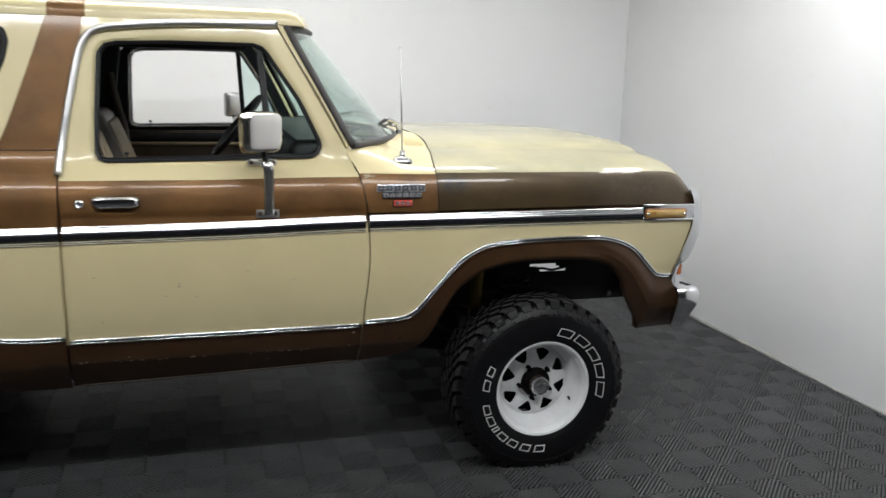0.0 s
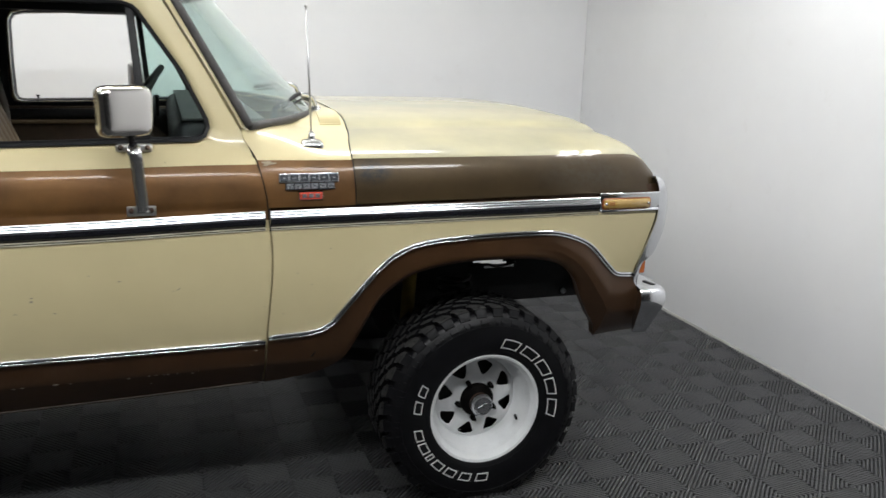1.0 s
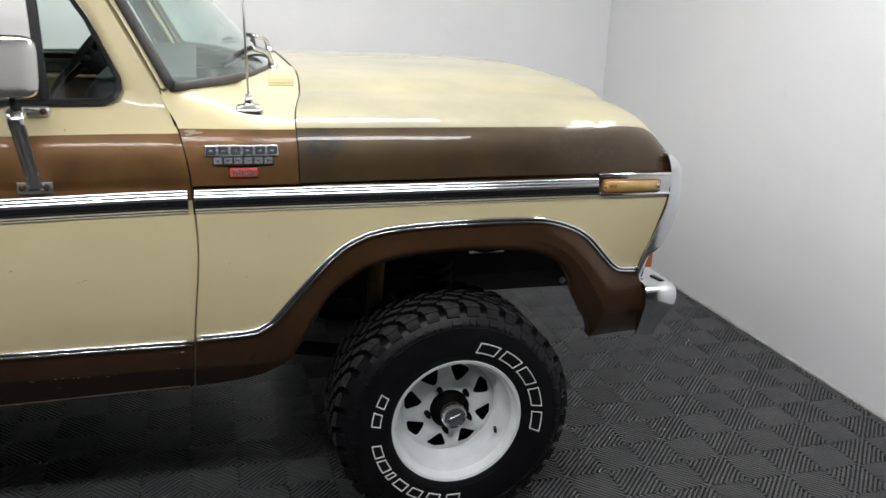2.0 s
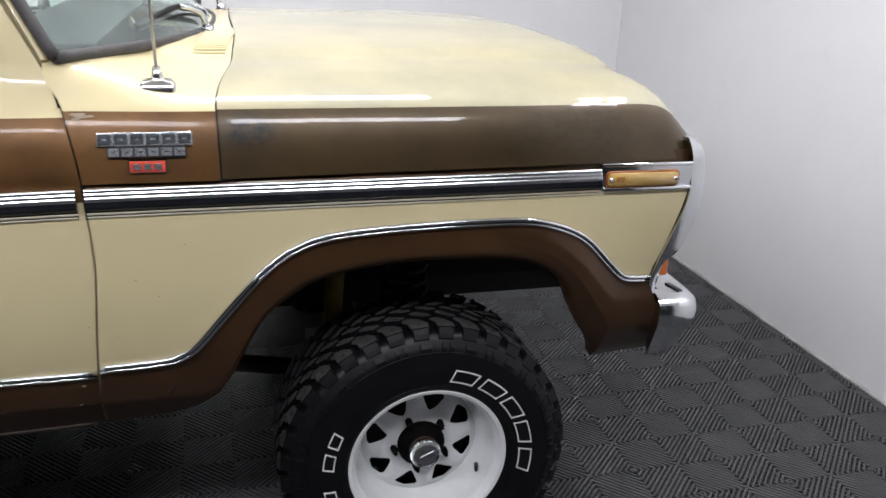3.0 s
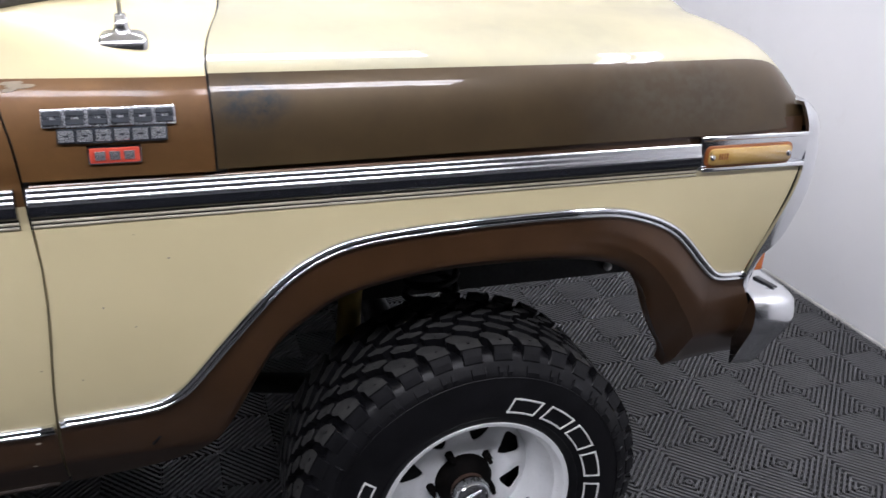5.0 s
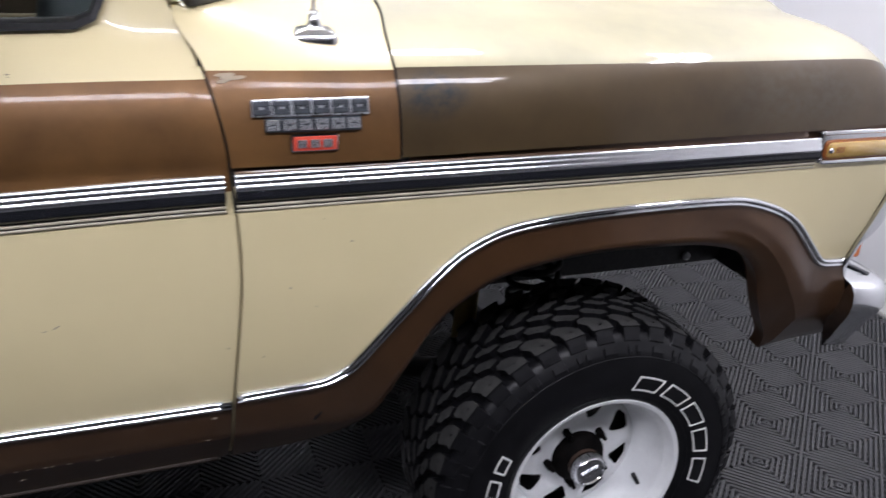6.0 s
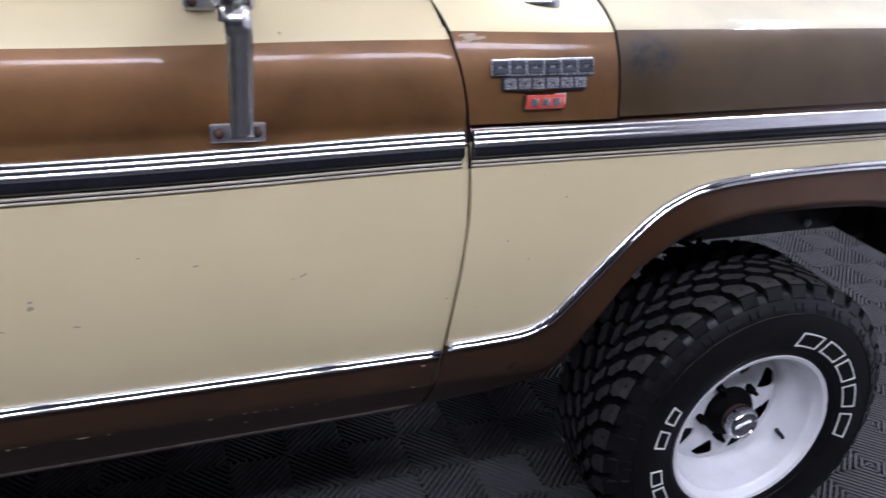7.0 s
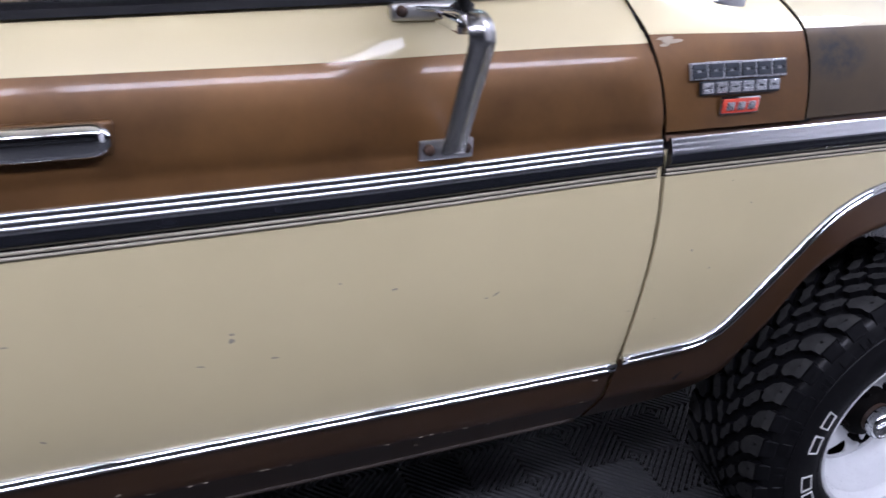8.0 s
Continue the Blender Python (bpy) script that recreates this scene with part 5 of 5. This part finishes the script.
# ---- underneath ----
for y in (.60, 2 * YC - .60):
    bm = bmesh.new()
    box(bm, (-1.49, y, .625), (4.42, .08, .13), 0.012)
    rail_ob = part("frame_rail", bm, BLACK, vehicle, "black frame rail")
# white disc in place of a hole in the rail that shows bright floor
bm = bmesh.new()
rod(bm, (.575, .562, .590), (.575, .550, .590), .012, 12)
part("frame_bolt", bm, LETTER, rail_ob)
bm = bmesh.new()
rod(bm, (0, .26, AXLE_Z), (0, 2 * YC - .26, AXLE_Z), .042, 16)
lathe(bm, [(.02, -.13), (.12, -.08), (.15, 0), (.12, .08), (.02, .13)], 24, Matrix.Translation((0, 1.25, AXLE_Z)) @ Matrix.Rotation(math.pi / 2, 4, "Y"))
part("front_axle", bm, BLACK, vehicle, "black front axle")
bm = bmesh.new()
rod(bm, (REAR_X, .26, AXLE_Z), (REAR_X, 2 * YC - .26, AXLE_Z), .042, 16)
part("rear_axle", bm, BLACK, vehicle)
for y in (.43, 2 * YC - .43):
    bm = bmesh.new()
    tube(bm, [(.02 + .062 * math.cos(a * .42), y + .062 * math.sin(a * .42), .42 + .0026 * a) for a in range(120)], .009, 6)
    part("coil_spring", bm, BLACK, vehicle)
    bm = bmesh.new()
    rod(bm, (.02, y, AXLE_Z + .02), (-.95, y + .08 * (1 if y < YC else -1), .50), .026, 12)
    part("radius_arm", bm, BLACK, vehicle)
    bm = bmesh.new()
    s = 1 if y < YC else -1
    rod(bm, (-.215, y - .11 * s, .46), (-.185, y - .09 * s, .84), .026, 18)
    sh = part("shock_absorber", bm, YELLOW, vehicle, "yellow shock absorber")
    bm = bmesh.new()
    rod(bm, (-.225, y - .115 * s, .36), (-.215, y - .11 * s, .46), .016, 12)
    part("rod", bm, BLACK, sh)
# gearbox, shafts, exhaust and tank: unseen, added to block light under the vehicle
bm = bmesh.new()
box(bm, (-1.05, YC, .52), (.80, .40, .28), 0.05, seg=3)
box(bm, (-1.50, YC + .08, .46), (.34, .56, .30), 0.05, seg=3)
part("gearbox", bm, BLACK, vehicle, "unseen black gearbox")
bm = bmesh.new()
rod(bm, (-1.62, YC + .02, .44), (REAR_X + .12, YC, AXLE_Z + .02), .038, 14)
rod(bm, (-1.32, 1.25, .44), (-.10, 1.25, AXLE_Z + .02), .032, 14)
part("drive_shaft", bm, BLACK, vehicle, "unseen black drive shaft")
bm = bmesh.new()
tube(bm, spline([(-.25, .62, .62), (-.60, .68, .47), (-1.2, .70, .42), (-2.0, .70, .42), (-2.4, .66, .60), (-3.2, .64, .60), (-3.7, .50, .56)], 40), .030, 10)
rod(bm, (-1.35, .70, .42), (-1.95, .70, .42), .085, 18)
part("exhaust", bm, BLACK, vehicle, "unseen black exhaust pipe and silencer")
bm = bmesh.new()
box(bm, (-1.72, 1.48, .42), (1.05, .50, .26), 0.05, seg=3)
part("fuel_tank", bm, BLACK, vehicle, "unseen black fuel tank with its skid plate")
for x in (-.85, -1.55, -2.2):
    bm = bmesh.new()
    box(bm, (x, YC, .50), (.09, 1.30, .10), 0.02)
    part("cross_member", bm, BLACK, vehicle, "unseen black cross member")
# inner fender, firewall, engine and floor pan keep the light out
bm = bmesh.new()
inner_arch = spline(V2([(-.62, .60), (-.50, .74), (-.42, .83), (-.30, .90), (-.10, .935), (.12, .935), (.26, .915), (.36, .85)]), 40)
sheet(bm, 40, 8, lambda u, v: Vector((inner_arch[round(u * 40)].x, .035 + .50 * v, inner_arch[round(u * 40)].z + .02 * math.sin(math.pi * v))))
part("inner_fender", bm, BLACK, vehicle, "black inner fender", thick=0.004, inward=(0, .3, .3), mirrored=True)
bm = bmesh.new()
sheet(bm, 80, 40, lambda u, v: Vector((-.66 + 1.36 * u, .535, .640 + .06 * smooth((u - .86) / .14) + (.525 - .06 * smooth((u - .86) / .14)) * v)))
gone = []
for f in bm.faces:
    c = f.calc_center_median()
    if .718 < c.z < .754 and .14 + 1.8 * (.754 - c.z) < c.x < .262 + 2.0 * (.754 - c.z):
        gone.append(f)
bmesh.ops.delete(bm, geom=gone, context="FACES")
part("inner_panel", bm, BLACK, vehicle, "black inner panel behind the wheel", thick=0.006, inward=(0, YC, .9), mirrored=True)
bm = bmesh.new()
tube(bm, spline([(.13, .530, .735), (.20, .528, .738), (.25, .528, .728), (.33, .530, .742)], 16), .006, 8)
part("hose", bm, BLACK, vehicle, "thin black hose in the wheel well")
bm = bmesh.new()
box(bm, (-.66, YC, .90), (.03, 1.62, .70), 0.01)
part("firewall", bm, BLACK, vehicle)
bm = bmesh.new()
box(bm, (-.22, YC, .86), (.56, .60, .52), 0.06)
part("engine", bm, BLACK, vehicle)
bm = bmesh.new()
box(bm, (-2.15, YC, .545), (2.96, 1.70, .05), 0.01)
part("floor_pan", bm, BLACK, vehicle)
bm = bmesh.new()
box(bm, (-1.30, .200, .505), (1.10, .11, .06), 0.02)
part("sill", bm, BLACK, vehicle, "black sill under the door", mirrored=True)
bm = bmesh.new()
sheet(bm, 4, 10, lambda u, v: S(-.83 + .14 * u, .50 + .535 * v, -.014))
part("door_jamb", bm, CREAM, vehicle, thick=0.006, inward=MID, mirrored=True)
bm = bmesh.new()
sheet(bm, 4, 10, lambda u, v: S(-.85 + .16 * u, 1.036 + .214 * v, -.016))
part("upper_jamb", bm, BLACK, vehicle, thick=0.006, inward=MID, mirrored=True)
bm = bmesh.new()
sheet(bm, 4, 10, lambda u, v: S(-1.88 + .14 * u, .50 + .76 * v, -.014), lambda u, v: 1 if v < .2 or v > .74 else 0)
part("rear_jamb", bm, [CREAM, BROWN_LOW], vehicle, thick=0.006, inward=MID, mirrored=True)

# ---- cabin ----
bm = bmesh.new()
sheet(bm, 20, 12, lambda u, v: Vector((-1.02 - 2.6 * u, .26 + (2 * YC - .52) * v, 1.765 + .03 * math.sin(math.pi * v))))
part("headliner", bm, DARK_TRIM, vehicle, thick=0.006, inward=(-2, YC, 2.5))
for far in (0, 1):
    fy = (lambda y: 2 * YC - y) if far else (lambda y: y)
    bm = bmesh.new()
    box(bm, (-1.30, fy(.125), .93), (1.00, .05, .70), 0.02)
    pnl = part("door_panel", bm, BROWN_TRIM, vehicle, "brown inner door panel")
    bm = bmesh.new()
    box(bm, (-1.31, fy(.155), 1.245), (.86, .05, .05), 0.018, seg=3)
    part("pad", bm, DARK_TRIM, pnl, "black padded top")
    bm = bmesh.new()
    box(bm, (-1.33, fy(.158), 1.208), (.80, .03, .018), 0.008, seg=3)
    part("piping", bm, TAN, pnl, "tan rolled edge")
    bm = bmesh.new()
    box(bm, (-1.40, fy(.175), 1.05), (.50, .07, .06), 0.02, seg=3)
    part("armrest", bm, TAN, pnl)
    bm = bmesh.new()
    rod(bm, (-1.60, fy(.115), 1.295), (-1.60, fy(.115), 1.325), .0035, 8)
    rod(bm, (-1.60, fy(.115), 1.322), (-1.60, fy(.115), 1.330), .008, 10)
    part("lock_knob", bm, DARK_TRIM, pnl)


def seat(yc, name):
    bm = bmesh.new()
    box(bm, (-1.52, yc, .86), (.52, .54, .15), 0.05, seg=4)
    s = part(name, bm, TAN, vehicle, "tan vinyl bucket seat")
    bm = bmesh.new()
    box(bm, (-1.735, yc, 1.13), (.13, .52, .60), 0.06, Matrix.Rotation(radians(-22), 3, "Y"), 4)
    part("backrest", bm, BROWN_TRIM, s, "brown seat back")
    for k in range(5):
        bm = bmesh.new()
        box(bm, (-1.680, yc - .17 + .085 * k, 1.12), (.06, .076, .52), 0.022, Matrix.Rotation(radians(-22), 3, "Y"), 3)
        part("cushion", bm, TAN, s, "ribbed tan cushion")
    bm = bmesh.new()
    box(bm, (-1.885, yc, 1.52), (.09, .28, .17), 0.04, Matrix.Rotation(radians(-12), 3, "Y"), 4)
    part("headrest", bm, DARK_TRIM, s, "black headrest")


seat(.56, "front_seat")
seat(2 * YC - .56, "front_seat")
bm = bmesh.new()
box(bm, (-2.72, YC, 1.05), (.16, 1.2, .62), 0.06, Matrix.Rotation(radians(-12), 3, "Y"), 3)
part("rear_seat", bm, BROWN_TRIM, vehicle, "brown rear bench")
bm = bmesh.new()
box(bm, (-.905, YC, 1.215), (.24, 1.50, .29), 0.06, seg=4)
dash = part("dashboard", bm, DARK_TRIM, vehicle, "black padded dashboard")
bm = bmesh.new()
box(bm, (-.86, YC, 1.362), (.26, 1.44, .012), 0.005)
part("dash_pad", bm, DASH, dash, "grey top pad of the dashboard")
bm = bmesh.new()
sheet(bm, 6, 16, lambda u, v: pillar(u, v) + Vector((0, .040, 0)))
part("pillar_lining", bm, DARK_TRIM, vehicle, "black pillar lining", thick=0.004, inward=MID, mirrored=True)
bm = bmesh.new()
m = Matrix.Translation((-1.158, 2 * YC - .56, 1.336)) @ Matrix.Rotation(radians(-51), 4, "Y")
tube(bm, [m @ Vector((.19 * math.cos(a), .19 * math.sin(a), 0)) for a in [2 * math.pi * k / 40 for k in range(41)]], .013, 10)
sw = part("steering_wheel", bm, DARK_TRIM, vehicle, "black steering wheel")
bm = bmesh.new()
for a in (0.2, 2.94, 4.71):
    rod(bm, m @ Vector((0, 0, -.03)), m @ Vector((.185 * math.cos(a), .185 * math.sin(a), 0)), .012, 8)
rod(bm, m @ Vector((0, 0, -.40)), m @ Vector((0, 0, .0)), .038, 14)
part("column", bm, DARK_TRIM, sw)
bm = bmesh.new()
rod(bm, m @ Vector((0, 0, -.10)), m @ Vector((.06, .20, -.06)), .007, 8)
rod(bm, m @ Vector((0, 0, -.12)), m @ Vector((.09, -.24, -.05)), .008, 8)
part("stalk", bm, DARK_TRIM, sw)
for far in (0, 1):
    fy = (lambda y: 2 * YC - y) if far else (lambda y: y)
    bm = bmesh.new()
    box(bm, (-1.925, fy(.262), 1.50), (.34, .05, .50), 0.015, Matrix.Rotation(radians(8), 3, "Y"))
    part("pillar_trim", bm, DARK_TRIM, vehicle, "black pillar trim")
    bm = bmesh.new()
    box(bm, (-1.58, fy(.268), 1.752), (1.00, .05, .075), 0.015)
    part("roof_rail_trim", bm, DARK_TRIM, vehicle, "black trim along the roof rail")
    bm = bmesh.new()
    strap(bm, [(-1.80, fy(.27), 1.68), (-1.77, fy(.30), 1.5), (-1.72, fy(.33), 1.30), (-1.70, fy(.34), 1.0)], .045, .003)
    part("seat_belt", bm, BROWN_TRIM, vehicle, "brown seat belt")
bm = bmesh.new()
box(bm, (-.985, YC, 1.70), (.02, .24, .06), 0.012)
part("rear_view_mirror", bm, DARK_TRIM, vehicle)

# ---- floor tiles ----
TX, TY = 1.82 - CELL / 2, 0.545 - CELL / 2      # corner of a quarter whose ribs run along (1, 1)


def tile_mesh():
    bm = bmesh.new()
    ribs, bars = 15, 9
    d = CELL * math.sqrt(2)
    g = 0.0012

    def strip(mid, along, half_w, half_l, z0, z1, sides=True):
        ac = Vector((-along.y, along.x, 0))
        a, b = mid - along * half_l, mid + along * half_l
        top = [bm.verts.new(p + Vector((0, 0, z1))) for p in (a - ac * half_w, b - ac * half_w, b + ac * half_w, a + ac * half_w)]
        bm.faces.new(top)
        for wide, z in (((1.25, -.0025), (1.28, z0)) if sides else ()):
            low = [bm.verts.new(p + Vector((0, 0, z))) for p in (a - ac * half_w * wide, b - ac * half_w * wide, b + ac * half_w * wide, a + ac * half_w * wide)]
            bm.faces.new((top[0], top[1], low[1], low[0]))
            bm.faces.new((top[2], top[3], low[3], low[2]))
            top = low
    for i in (0, 1):
        for j in (0, 1):
            c = Vector(((i + .5) * CELL, (j + .5) * CELL, 0))
            al = Vector((1, 1 if (i + j) % 2 == 0 else -1, 0)).normalized()
            ac = Vector((-al.y, al.x, 0))
            for k in range(ribs):
                t = (k + .5) / ribs * d - d / 2
                strip(c + ac * t, al, d / ribs * .225, d / 2 - abs(t) - g, -.012, 0.0)
            for k in range(bars):
                t = (k + .5) / bars * d - d / 2
                strip(c + al * t, ac, .0034, d / 2 - abs(t) - g, -.012, -.0050, sides=False)
    return mesh_of("tile", bm, TILE, smooth=False)


tm = tile_mesh()
tiles = []
for i in range(-26, 1):
    for j in range(-22, 9):
        x, y = TX + i * 2 * CELL, TY + j * 2 * CELL
        if x > WALL_X - .03 or y > WALL_Y - .03 or x < BACK_X - .3 or y < NEAR_Y - .3:
            continue
        tiles.append((max(0, -.6 - x) * 1.0 + max(0, abs(y - .6) - 1.2), x, y))
tiles.sort()
for k, (_, x, y) in enumerate(tiles[:300]):
    ob = new("tile", tm)
    ob.parent = floor
    ob.location = (x, y, 0)
verts, faces = [], []
for _, x, y in tiles[300:]:
    base = len(verts)
    verts += [(v.co.x + x, v.co.y + y, v.co.z) for v in tm.vertices]
    faces += [tuple(base + q for q in p.vertices) for p in tm.polygons]
me = bpy.data.meshes.new("tiles")
me.from_pydata(verts, [], faces)
me.materials.append(TILE)
ob = new("outer_tiles", me)
ob.parent = floor
tagged(ob, kind="stuff")
